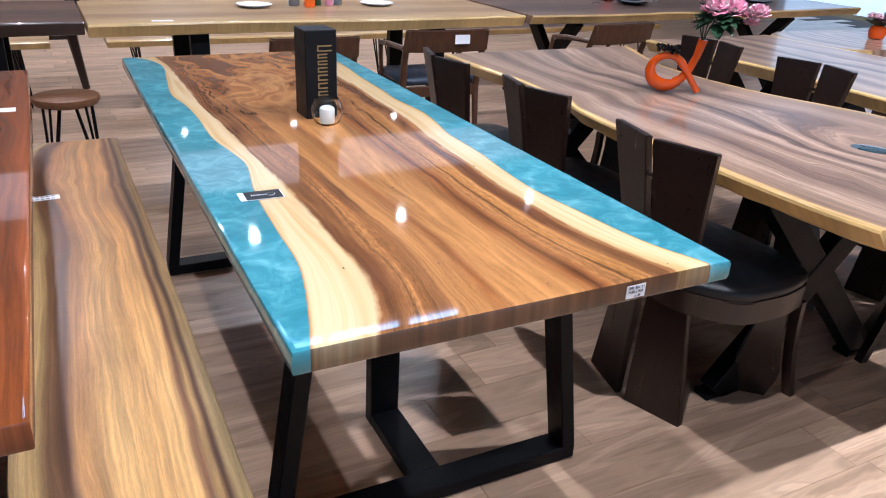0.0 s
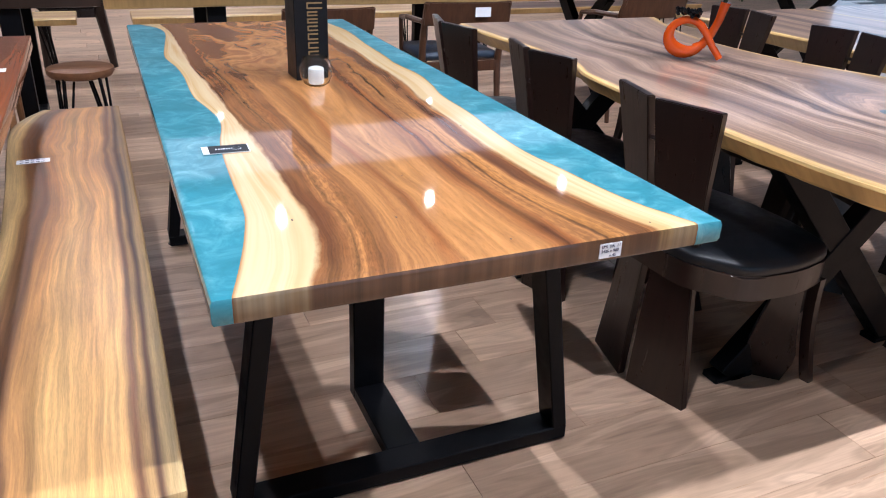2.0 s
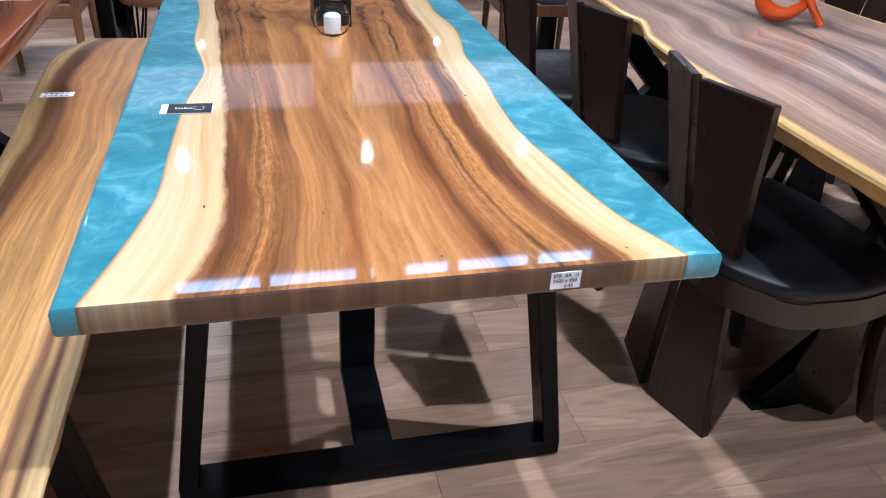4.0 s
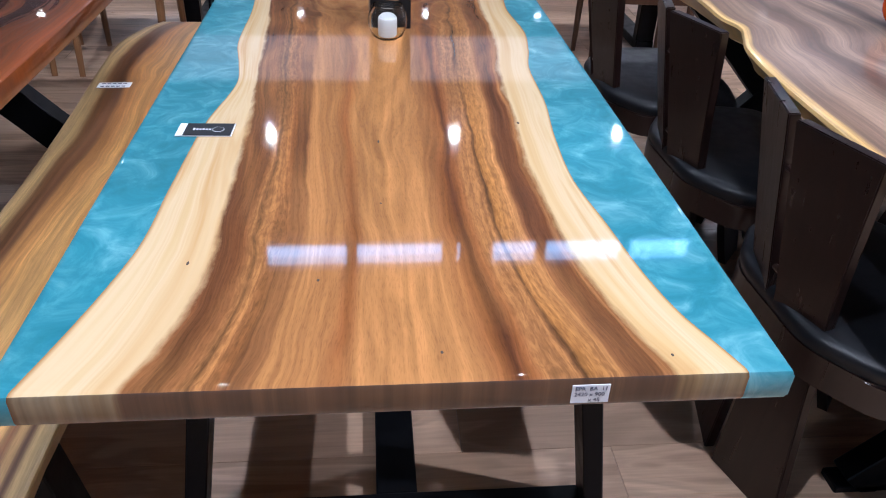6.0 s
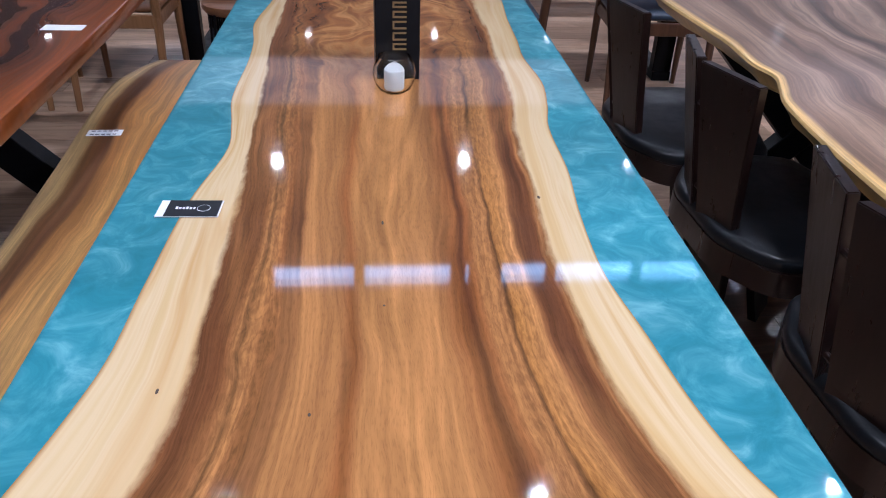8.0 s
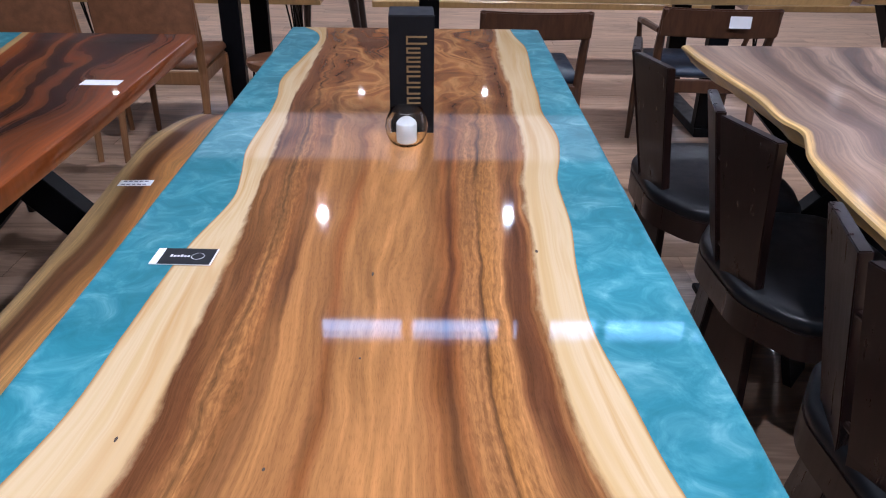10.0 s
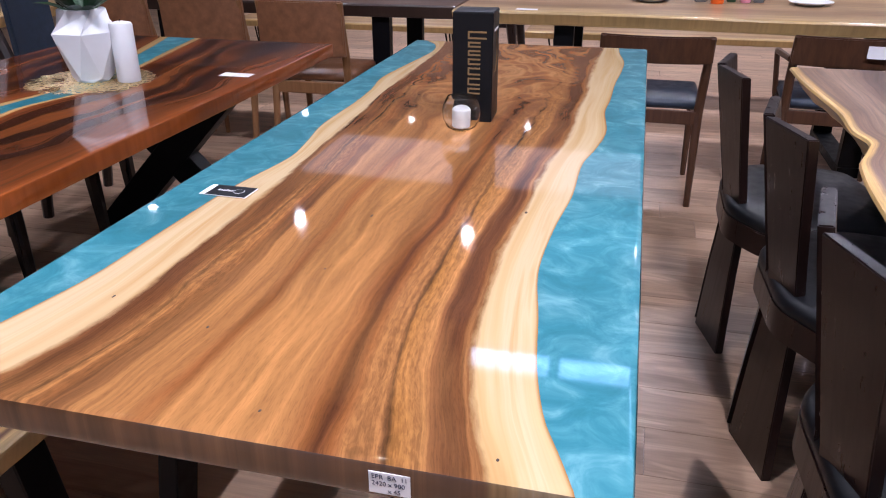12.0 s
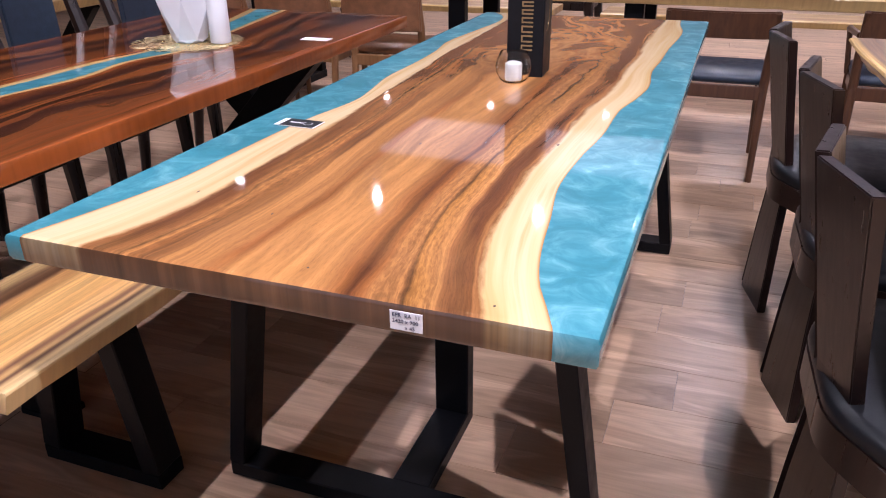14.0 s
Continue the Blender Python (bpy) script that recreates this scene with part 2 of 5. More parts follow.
def river_slab_wood(name, width, seed=0.0):
    """Monkeypod heartwood with dark bands that follow the banks, between smooth cream sapwood."""
    m, nt, b = material(name)
    uv = nt.nodes.new("ShaderNodeUVMap")
    sep = nt.nodes.new("ShaderNodeSeparateXYZ")
    link(nt, uv.outputs[0], sep.inputs[0])
    u, v = sep.outputs[0], sep.outputs[1]
    x = maths(nt, "MULTIPLY", u, width)

    def grain(xs, vs, off, detail=4.0, rough=0.55, distort=0.0, uu=None):
        return noise_tex(nt, combine(nt, maths(nt, "MULTIPLY", x if uu is None else uu, xs), maths(nt, "MULTIPLY", v, vs), seed + off), 1.0, detail, rough, distort)

    off = maths(nt, "MULTIPLY", maths(nt, "SUBTRACT", grain(6.0, 2.2, 0, 3.0), 0.5), 0.07)
    off = maths(nt, "ADD", off, maths(nt, "MULTIPLY", maths(nt, "SUBTRACT", grain(15.0, 4.0, 2, 2.0), 0.5), 0.013))
    far = maths(nt, "MAXIMUM", maths(nt, "MINIMUM", maths(nt, "MULTIPLY", maths(nt, "SUBTRACT", v, 1.15), 1.5), 1.0), 0.0)
    inner = maths(nt, "MINIMUM", maths(nt, "MULTIPLY", maths(nt, "MAXIMUM", maths(nt, "SUBTRACT", 0.29, maths(nt, "ABSOLUTE", maths(nt, "SUBTRACT", u, 0.5))), 0.0), 8.0), 1.0)
    curl = maths(nt, "SUBTRACT", grain(8.0, 4.5, 5, 4.0, 0.55, 1.0), 0.5)
    off = maths(nt, "ADD", off, maths(nt, "MULTIPLY", maths(nt, "MULTIPLY", maths(nt, "MULTIPLY", curl, far), inner), 0.3))
    u2 = maths(nt, "ADD", u, off)
    x2 = maths(nt, "MULTIPLY", u2, width)
    gold, tan, brown, dark, red = (0.44, 0.196, 0.062), (0.34, 0.146, 0.046), (0.165, 0.057, 0.019), (0.085, 0.028, 0.011), (0.26, 0.090, 0.024)
    heart = ramp(nt, u2, [(0.185, brown), (0.215, (0.17, 0.064, 0.022)), (0.250, brown), (0.262, tan), (0.268, (0.03, 0.012, 0.006)), (0.274, tan), (0.302, red), (0.312, dark), (0.332, (0.09, 0.033, 0.013)),
                          (0.345, gold), (0.405, tan), (0.424, red), (0.443, gold), (0.50, (0.47, 0.212, 0.066)), (0.560, gold), (0.580, tan), (0.612, red), (0.626, dark), (0.640, red),
                          (0.655, tan), (0.684, tan), (0.690, (0.035, 0.014, 0.007)), (0.697, (0.33, 0.14, 0.033)), (0.735, gold), (0.748, (0.15, 0.056, 0.02)), (0.772, (0.12, 0.044, 0.017)), (0.785, brown), (0.792, tan), (0.82, brown)])
    # broad tan clouds break the bands along their length
    loose = grain(7.0, 1.3, 61, 3.0, 0.5, 0.8)
    heart = mix(nt, maths(nt, "MULTIPLY", grey(nt, loose, 0.0, 0.55, 0.46, 0.62), maths(nt, "SUBTRACT", 1.0, maths(nt, "MULTIPLY", far, 0.5))), heart, mix(nt, grain(16.0, 1.0, 63, 3.0, 0.5, 0.5, x2), tan, gold))
    arch = maths(nt, "SUBTRACT", maths(nt, "MULTIPLY", v, 2.2), maths(nt, "MULTIPLY", maths(nt, "POWER", maths(nt, "SUBTRACT", u2, 0.5), 2.0), 150.0))
    cath = noise_tex(nt, combine(nt, maths(nt, "MULTIPLY", arch, 3.0), maths(nt, "MULTIPLY", u2, 5.0), seed), 1.0, 3.0)
    bands = grain(24.0, 1.0, 7, 4.5, 0.6, 1.1, x2)
    lines = grain(150.0, 3.0, 11, 4.0, 0.6, 0.1, x2)
    pores = grain(820.0, 62.0, 13, 2.0, 0.5, 0.0, x2)
    flecks = grain(210.0, 42.0, 19, 3.0, 0.6, 0.6, x2)
    calm = maths(nt, "SUBTRACT", 1.0, maths(nt, "MULTIPLY", inner, 0.38))
    c = mix(nt, maths(nt, "MULTIPLY", calm, 0.6), heart, grey(nt, bands, 0.40, 1.30, 0.38, 0.60), "MULTIPLY")
    c = mix(nt, maths(nt, "MULTIPLY", calm, 0.36), c, grey(nt, grain(75.0, 1.6, 41, 3.0, 0.55, 0.8, x2), 0.45, 1.35, 0.36, 0.62), "MULTIPLY")
    c = mix(nt, 0.5, c, grey(nt, cath, 0.70, 1.2, 0.38, 0.62), "MULTIPLY")
    c = mix(nt, 0.11, c, grey(nt, lines, 0.5, 1.3, 0.36, 0.64), "MULTIPLY")
    c = mix(nt, 0.3, c, grey(nt, pores, 1.1, 0.5, 0.50, 0.66), "MULTIPLY")
    # flecked bands either side of the heart, beside the drying cracks
    flecky = ramp(nt, u2, [(0.235, (0, 0, 0)), (0.262, (1, 1, 1)), (0.295, (1, 1, 1)), (0.315, (0, 0, 0)), (0.625, (0, 0, 0)), (0.665, (1, 1, 1)), (0.725, (1, 1, 1)), (0.75, (0, 0, 0))])
    c = mix(nt, maths(nt, "MULTIPLY", flecky, 0.42), c, grey(nt, flecks, 0.55, 1.45, 0.40, 0.62), "MULTIPLY")
    # flamed crotch figure towards the far end: flowing bands bent by two slow fields
    w1 = maths(nt, "SUBTRACT", grain(4.5, 2.4, 71, 2.0, 0.5), 0.5)
    w2 = maths(nt, "SUBTRACT", grain(6.0, 3.0, 73, 2.0, 0.5), 0.5)
    sx = maths(nt, "ADD", maths(nt, "MULTIPLY", x, 11.0), maths(nt, "MULTIPLY", w1, 7.0))
    sy_ = maths(nt, "ADD", maths(nt, "MULTIPLY", v, 1.5), maths(nt, "MULTIPLY", w2, 2.6))
    swirls = noise_tex(nt, combine(nt, sx, sy_, seed + 29), 1.0, 3.5, 0.55)
    flame = ramp(nt, swirls, [(0.34, (0.10, 0.036, 0.015)), (0.43, (0.19, 0.070, 0.024)), (0.50, (0.33, 0.132, 0.040)), (0.56, (0.52, 0.250, 0.088)), (0.64, (0.25, 0.095, 0.031))])
    flame = mix(nt, 0.5, flame, grey(nt, noise_tex(nt, combine(nt, maths(nt, "MULTIPLY", sx, 5.0), maths(nt, "MULTIPLY", sy_, 2.0), seed + 31), 1.0, 3.0), 0.6, 1.3, 0.36, 0.64), "MULTIPLY")
    curlc = mix(nt, maths(nt, "MULTIPLY", inner, 0.95), c, flame)
    c = mix(nt, far, c, curlc)
    sapn = grain(11.0, 0.9, 31, 4.0, 0.55, 0.7, x2)
    sap = ramp(nt, sapn, [(0.28, (0.48, 0.26, 0.085)), (0.42, (0.60, 0.40, 0.182)), (0.56, (0.67, 0.50, 0.29)), (0.70, (0.56, 0.335, 0.13))])
    sap = mix(nt, 0.10, sap, grey(nt, lines, 0.7, 1.15), "MULTIPLY")
    ragged = maths(nt, "ADD", u2, maths(nt, "MULTIPLY", maths(nt, "SUBTRACT", grain(60.0, 22.0, 37, 4.0, 0.65), 0.5), 0.022))
    mask = ramp(nt, ragged, [(0.186, (0, 0, 0)), (0.203, (1, 1, 1)), (0.797, (1, 1, 1)), (0.814, (0, 0, 0))])
    c = mix(nt, mask, sap, c)
    # end faces: browner end grain, with their shade painted in by face direction
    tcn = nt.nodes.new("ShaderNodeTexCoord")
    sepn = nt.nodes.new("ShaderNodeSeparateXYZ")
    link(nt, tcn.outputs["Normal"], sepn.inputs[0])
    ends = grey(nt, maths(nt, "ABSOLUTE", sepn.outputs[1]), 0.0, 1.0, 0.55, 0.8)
    shaded_endgrain = mix(nt, 1.0, mix(nt, maths(nt, "ADD", maths(nt, "MULTIPLY", mask, 0.45), 0.3), c, (0.19, 0.095, 0.05)), grey(nt, grain(38.0, 0.0, 51, 3.0), 0.30, 0.56), "MULTIPLY")
    c = mix(nt, ends, c, shaded_endgrain)
    bark = ramp(nt, u, [(0.0, (0.55, 0.36, 0.2)), (0.012, (1, 1, 1)), (0.988, (1, 1, 1)), (1.0, (0.6, 0.4, 0.2))])
    c = mix(nt, 1.0, c, bark, "MULTIPLY")
    link(nt, c, b.inputs["Base Color"])
    link(nt, grey(nt, lines, 0.45, 0.55), b.inputs["Roughness"])
    b.inputs["Specular IOR Level"].default_value = 0.06
    b.inputs["Coat Weight"].default_value = 1.0
    b.inputs["Coat Roughness"].default_value = 0.04
    return m


river_wood = river_slab_wood("monkeypod_river_wood", 0.75)
dark_resin = plain("dark_teal_fill", (0.03, 0.06, 0.075), 0.25, vary=0.3, relief=0.0, coat=0.6)
blue_resin = resin("teal_pearl_resin")
walnut_slab = slab_wood("walnut_slab_wood", [
    (0.0, (0.708, 0.462, 0.176)), (0.018, (0.644, 0.397, 0.143)), (0.03, (0.258, 0.156, 0.104)), (0.13, (0.386, 0.253, 0.176)), (0.22, (0.161, 0.0968, 0.0714)), (0.3, (0.365, 0.236, 0.165)), (0.37, (0.215, 0.134, 0.0963)), (0.45, (0.397, 0.263, 0.186)), (0.53, (0.107, 0.0665, 0.0549)), (0.58, (0.322, 0.204, 0.143)),
    (0.66, (0.397, 0.263, 0.186)), (0.73, (0.161, 0.0986, 0.0747)), (0.82, (0.355, 0.225, 0.159)), (0.95, (0.268, 0.166, 0.115)), (0.982, (0.644, 0.397, 0.143)), (1.0, (0.708, 0.462, 0.176))],
    1.05, warp=0.07, swirl=0.22, streak=0.5, coat=0.5, coat_rough=0.1, rough=0.42, seed=21.0, swirl_from=-0.6, figure=0.6, eye=(0.57, 0.44, 0.17, 0.33, 0.34))
blond_slab = slab_wood("blond_slab_wood", [
    (0.0, (0.60, 0.40, 0.16)), (0.1, (0.55, 0.36, 0.17)), (0.3, (0.40, 0.24, 0.11)), (0.5, (0.50, 0.32, 0.16)), (0.7, (0.34, 0.19, 0.09)), (0.9, (0.55, 0.36, 0.17)), (1.0, (0.60, 0.40, 0.16))],
    1.0, warp=0.08, streak=0.45, coat=0.4, coat_rough=0.15, seed=40.0)
bench_wood = slab_wood("bench_slab_wood", [
    (0.0, (0.56, 0.37, 0.17)), (0.12, (0.56, 0.36, 0.15)), (0.17, (0.24, 0.125, 0.06)), (0.26, (0.17, 0.078, 0.034)), (0.33, (0.50, 0.245, 0.078)),
    (0.5, (0.80, 0.455, 0.155)), (0.66, (0.74, 0.40, 0.13)), (0.78, (0.78, 0.44, 0.15)), (0.84, (0.20, 0.085, 0.035)), (0.875, (0.54, 0.32, 0.12)), (0.91, (0.12, 0.052, 0.024)), (0.95, (0.60, 0.40, 0.17)), (1.0, (0.66, 0.46, 0.21))],
    0.37, warp=0.085, swirl=0.3, streak=0.55, coat=0.15, coat_rough=0.25, rough=0.42, seed=60.0, swirl_from=0.3, figure=0.5, browner=(0.3, 1.5, (0.72, 0.60, 0.48)))
red_wood = slab_wood("red_river_wood", [
    (0.0, (0.24, 0.06, 0.012)), (0.14, (0.0432, 0.0108, 0.0048)), (0.3, (0.228, 0.0624, 0.0132)), (0.42, (0.024, 0.0072, 0.0036)), (0.52, (0.168, 0.0432, 0.0096)), (0.63, (0.0336, 0.0096, 0.0048)), (0.8, (0.18, 0.048, 0.0108)), (1.0, (0.264, 0.0672, 0.0132))],
    0.5, warp=0.2, swirl=0.5, streak=0.75, coat=1.0, coat_rough=0.03, seed=80.0, swirl_from=-0.4)
red_sap = slab_wood("river_bank_sapwood", [(0.0, (0.62, 0.36, 0.12)), (0.5, (0.66, 0.42, 0.17)), (1.0, (0.60, 0.34, 0.11))], 0.05, streak=0.4, seed=90.0)
dark_slab = slab_wood("dark_walnut_slab_wood", [
    (0.0, (0.55, 0.35, 0.14)), (0.03, (0.14, 0.08, 0.055)), (0.3, (0.20, 0.12, 0.085)), (0.6, (0.11, 0.062, 0.045)), (0.97, (0.2, 0.12, 0.08)), (1.0, (0.55, 0.35, 0.14))],
    0.9, warp=0.09, streak=0.6, coat=0.6, coat_rough=0.1, seed=101.0)
old_slab = slab_wood("old_dark_slab_wood", [
    (0.0, (0.05, 0.03, 0.022)), (0.06, (0.12, 0.055, 0.03)), (0.35, (0.20, 0.105, 0.06)), (0.6, (0.08, 0.04, 0.024)), (0.94, (0.16, 0.08, 0.045)), (1.0, (0.045, 0.028, 0.022))],
    0.9, warp=0.09, streak=0.6, coat=0.6, coat_rough=0.1, seed=111.0)
steel = plain("black_powder_coat", (0.0032, 0.0034, 0.0045), 0.42, scale=160.0, vary=0.15, relief=0.12, spec=0.13)
espresso = joinery_wood("espresso_stained_wood", (0.0065, 0.0026, 0.0020), (0.0155, 0.0062, 0.0046), 2, 0.30, 0.0, 0.6)
walnut_frame = joinery_wood("walnut_chair_wood", (0.045, 0.018, 0.009), (0.085, 0.036, 0.017), 2, 0.38, 0.2)
oak_frame = joinery_wood("light_brown_chair_wood", (0.17, 0.075, 0.028), (0.25, 0.12, 0.048), 2, 0.42, 0.1)
stool_wood = joinery_wood("stool_wood", (0.13, 0.055, 0.024), (0.20, 0.09, 0.04), 0, 0.4, 0.2)
dark_leather = plain("black_leather", (0.006, 0.007, 0.009), 0.36, scale=220.0, vary=0.2, relief=0.25, spec=0.35)
navy_leather = plain("navy_leather", (0.022, 0.034, 0.055), 0.42, scale=220.0, vary=0.2, relief=0.25)
tan_leather = plain("brown_leather", (0.20, 0.085, 0.038), 0.42, scale=200.0, vary=0.2, relief=0.25)
orange_glaze = plain("orange_glaze", (0.56, 0.068, 0.004), 0.14, scale=12.0, vary=0.08, relief=0.0, coat=0.2)
red_glaze = plain("red_glaze", (0.55, 0.012, 0.02), 0.15, relief=0.0, coat=0.8)
black_bead = plain("black_bead", (0.012, 0.012, 0.013), 0.12, 0.4, relief=0.0)
white_ceramic = plain("white_ceramic", (0.84, 0.86, 0.89), 0.35, scale=20.0, vary=0.04, relief=0.03)
wax = plain("candle_wax", (0.58, 0.58, 0.57), 0.5, scale=25.0, vary=0.04, relief=0.05)
pillar_wax = plain("pillar_wax", (0.82, 0.83, 0.84), 0.5, scale=25.0, vary=0.03, relief=0.04)
paper = plain("label_paper", (0.80, 0.80, 0.82), 0.6, scale=60.0, vary=0.04, relief=0.02)
ink = plain("blue_black_ink", (0.02, 0.025, 0.07), 0.6, relief=0.0)
card_black = plain("charcoal_card", (0.016, 0.017, 0.02), 0.45, scale=90.0, vary=0.1, relief=0.03, spec=0.25)
carton_black = plain("black_carton", (0.007, 0.007, 0.008), 0.4, scale=90.0, vary=0.15, relief=0.03, spec=0.15)
gold_foil = plain("dull_gold_print", (0.30, 0.20, 0.09), 0.4, 0.5, relief=0.0)
gold_wire = plain("gold_wire", (0.72, 0.58, 0.33), 0.30, 1.0, scale=60.0, relief=0.0)
petal_pale = plain("pale_pink_petal", (0.84, 0.62, 0.68), 0.55, scale=30.0, vary=0.12, relief=0.05)
leaf_green = plain("leaf_green", (0.022, 0.065, 0.028), 0.5, scale=40.0, vary=0.35, relief=0.1)
petal_pink = plain("pink_petal", (0.80, 0.33, 0.47), 0.55, scale=30.0, vary=0.18, relief=0.05)
clear_glass = glass("clear_glass")
sauce_orange = plain("orange_sauce", (0.85, 0.14, 0.01), 0.3, relief=0.0)
wall_paint = plain("pale_grey_paint", (0.34, 0.34, 0.35), 0.7, scale=8.0, vary=0.06, relief=0.05)
wall_taupe = plain("dark_taupe_paint", (0.10, 0.085, 0.075), 0.7, scale=8.0, vary=0.1, relief=0.05)
ceiling_dark = plain("dark_ceiling_paint", (0.09, 0.09, 0.10), 0.8, scale=8.0, vary=0.08, relief=0.0)
soffit_white = plain("white_soffit_board", (0.80, 0.80, 0.82), 0.7, scale=8.0, vary=0.03, relief=0.0)
floor_wood = plank_floor("grey_brown_plank")
gap_dark = plain("floor_joint", (0.07, 0.046, 0.033), 0.8, relief=0.0)
downlight_glow = glow("downlight_glow", (1.0, 0.97, 0.93), 36.0)
daylight_glow = glow("daylight_backdrop", (0.62, 0.80, 1.0), 1.3)
front_daylight_glow = glow("front_daylight_backdrop", (0.62, 0.80, 1.0), 0.6)
high_daylight_glow = glow("high_daylight_backdrop", (0.38, 0.66, 1.0), 11.5)
panel_glow = glow("backlit_panel", (0.76, 0.82, 1.0), 0.66)

# ---- building helpers ----


def part(name, bm, mat, parent, label=""):
    me = bpy.data.meshes.new(name)
    bm.normal_update()
    bm.to_mesh(me)
    bm.free()
    me.materials.append(mat)
    ob = new(name, me)
    ob.parent = parent
    if label:
        tagged(ob, label)
    return ob


def thing(name, label, category, place=(0, 0, 0), turn=0.0, group="", kind=""):
    ob = new(name)
    ob.empty_display_size = 0.1
    ob.matrix_basis = pose(*place, 0, 0, turn)
    return tagged(ob, label, category, group, kind)


def smooth(ob, angle=40):
    ob.data.shade_smooth()
    ob.data.set_sharp_from_angle(angle=radians(angle))
    return ob


def box(bm, x0, x1, y0, y1, z0, z1, bevel=0.003):
    vs = [bm.verts.new((x, y, z)) for x in (x0, x1) for y in (y0, y1) for z in (z0, z1)]
    fs = [bm.faces.new([vs[i] for i in q]) for q in ((0, 1, 3, 2), (4, 6, 7, 5), (0, 4, 5, 1), (2, 3, 7, 6), (0, 2, 6, 4), (1, 5, 7, 3))]
    if bevel:
        es = list({e for f in fs for e in f.edges})
        bmesh.ops.bevel(bm, geom=es, offset=bevel, segments=1, affect="EDGES")
    return bm


def beam(bm, a, b, w, d, across=(0, 1, 0), bevel=0.003):
    """A bar from a to b, w wide square to `across` and d thick along it."""
    a, b = Vector(a), Vector(b)
    axis = (b - a).normalized()
    ac = Vector(across)
    ac = (ac - axis * ac.dot(axis)).normalized()
    sd = axis.cross(ac)
    c = [sd * (sx * w / 2) + ac * (sy * d / 2) for sx, sy in ((-1, -1), (1, -1), (1, 1), (-1, 1))]
    lo, hi = [bm.verts.new(a + k) for k in c], [bm.verts.new(b + k) for k in c]
    fs = [bm.faces.new(lo[::-1]), bm.faces.new(hi)] + [bm.faces.new((lo[i], lo[(i + 1) % 4], hi[(i + 1) % 4], hi[i])) for i in range(4)]
    if bevel:
        bmesh.ops.bevel(bm, geom=list({e for f in fs for e in f.edges}), offset=bevel, segments=1, affect="EDGES")
    return bm


def sweep(bm, pts, radii, seg=10, close=False):
    """A round bar along points."""
    pts = [Vector(p) for p in pts]
    n = len(pts)
    rings, up = [], Vector((0.13, 0.21, 0.97))
    for i, p in enumerate(pts):
        q0, q1 = (pts[(i - 1) % n], pts[(i + 1) % n]) if close else (pts[max(i - 1, 0)], pts[min(i + 1, n - 1)])
        t = (q1 - q0).normalized()
        s = t.cross(up)
        if s.length < 0.05:
            s = t.cross(Vector((1, 0, 0)))
        s.normalize()
        k = s.cross(t)
        r = radii[i] if isinstance(radii, (list, tuple)) else radii
        rings.append([bm.verts.new(p + (s * math.cos(2 * math.pi * j / seg) + k * math.sin(2 * math.pi * j / seg)) * r) for j in range(seg)])
    for i in range(n if close else n - 1):
        a, b = rings[i], rings[(i + 1) % n]
        for j in range(seg):
            bm.faces.new((a[j], a[(j + 1) % seg], b[(j + 1) % seg], b[j]))
    if not close:
        bm.faces.new(rings[0][::-1])
        bm.faces.new(rings[-1])
    bmesh.ops.recalc_face_normals(bm, faces=bm.faces)
    return bm


def lathe(bm, profile, seg=24, centre=(0, 0)):
    """Turns a profile of (radius, z) round an upright axis."""
    rings = []
    for r, z in profile:
        rings.append([bm.verts.new((centre[0] + max(r, 0.0004) * math.cos(2 * math.pi * j / seg), centre[1] + max(r, 0.0004) * math.sin(2 * math.pi * j / seg), z)) for j in range(seg)])
    for a, b in zip(rings, rings[1:]):
        for j in range(seg):
            bm.faces.new((a[j], a[(j + 1) % seg], b[(j + 1) % seg], b[j]))
    bm.faces.new(rings[0][::-1])
    bm.faces.new(rings[-1])
    return bm


def curve_through(points):
    """A smooth function through (position, value) pairs."""
    xs, ys = [p[0] for p in points], [p[1] for p in points]
    n = len(xs)
    d = [(ys[min(i + 1, n - 1)] - ys[max(i - 1, 0)]) / (xs[min(i + 1, n - 1)] - xs[max(i - 1, 0)]) for i in range(n)]

    def f(x):
        x = min(max(x, xs[0]), xs[-1])
        i = max(k for k in range(n - 1) if xs[k] <= x)
        h = xs[i + 1] - xs[i]
        t = (x - xs[i]) / h
        return ((1 + 2 * t) * ys[i] + t * h * d[i]) * (1 - t) ** 2 + ((3 - 2 * t) * ys[i + 1] + (t - 1) * h * d[i + 1]) * t * t
    return f


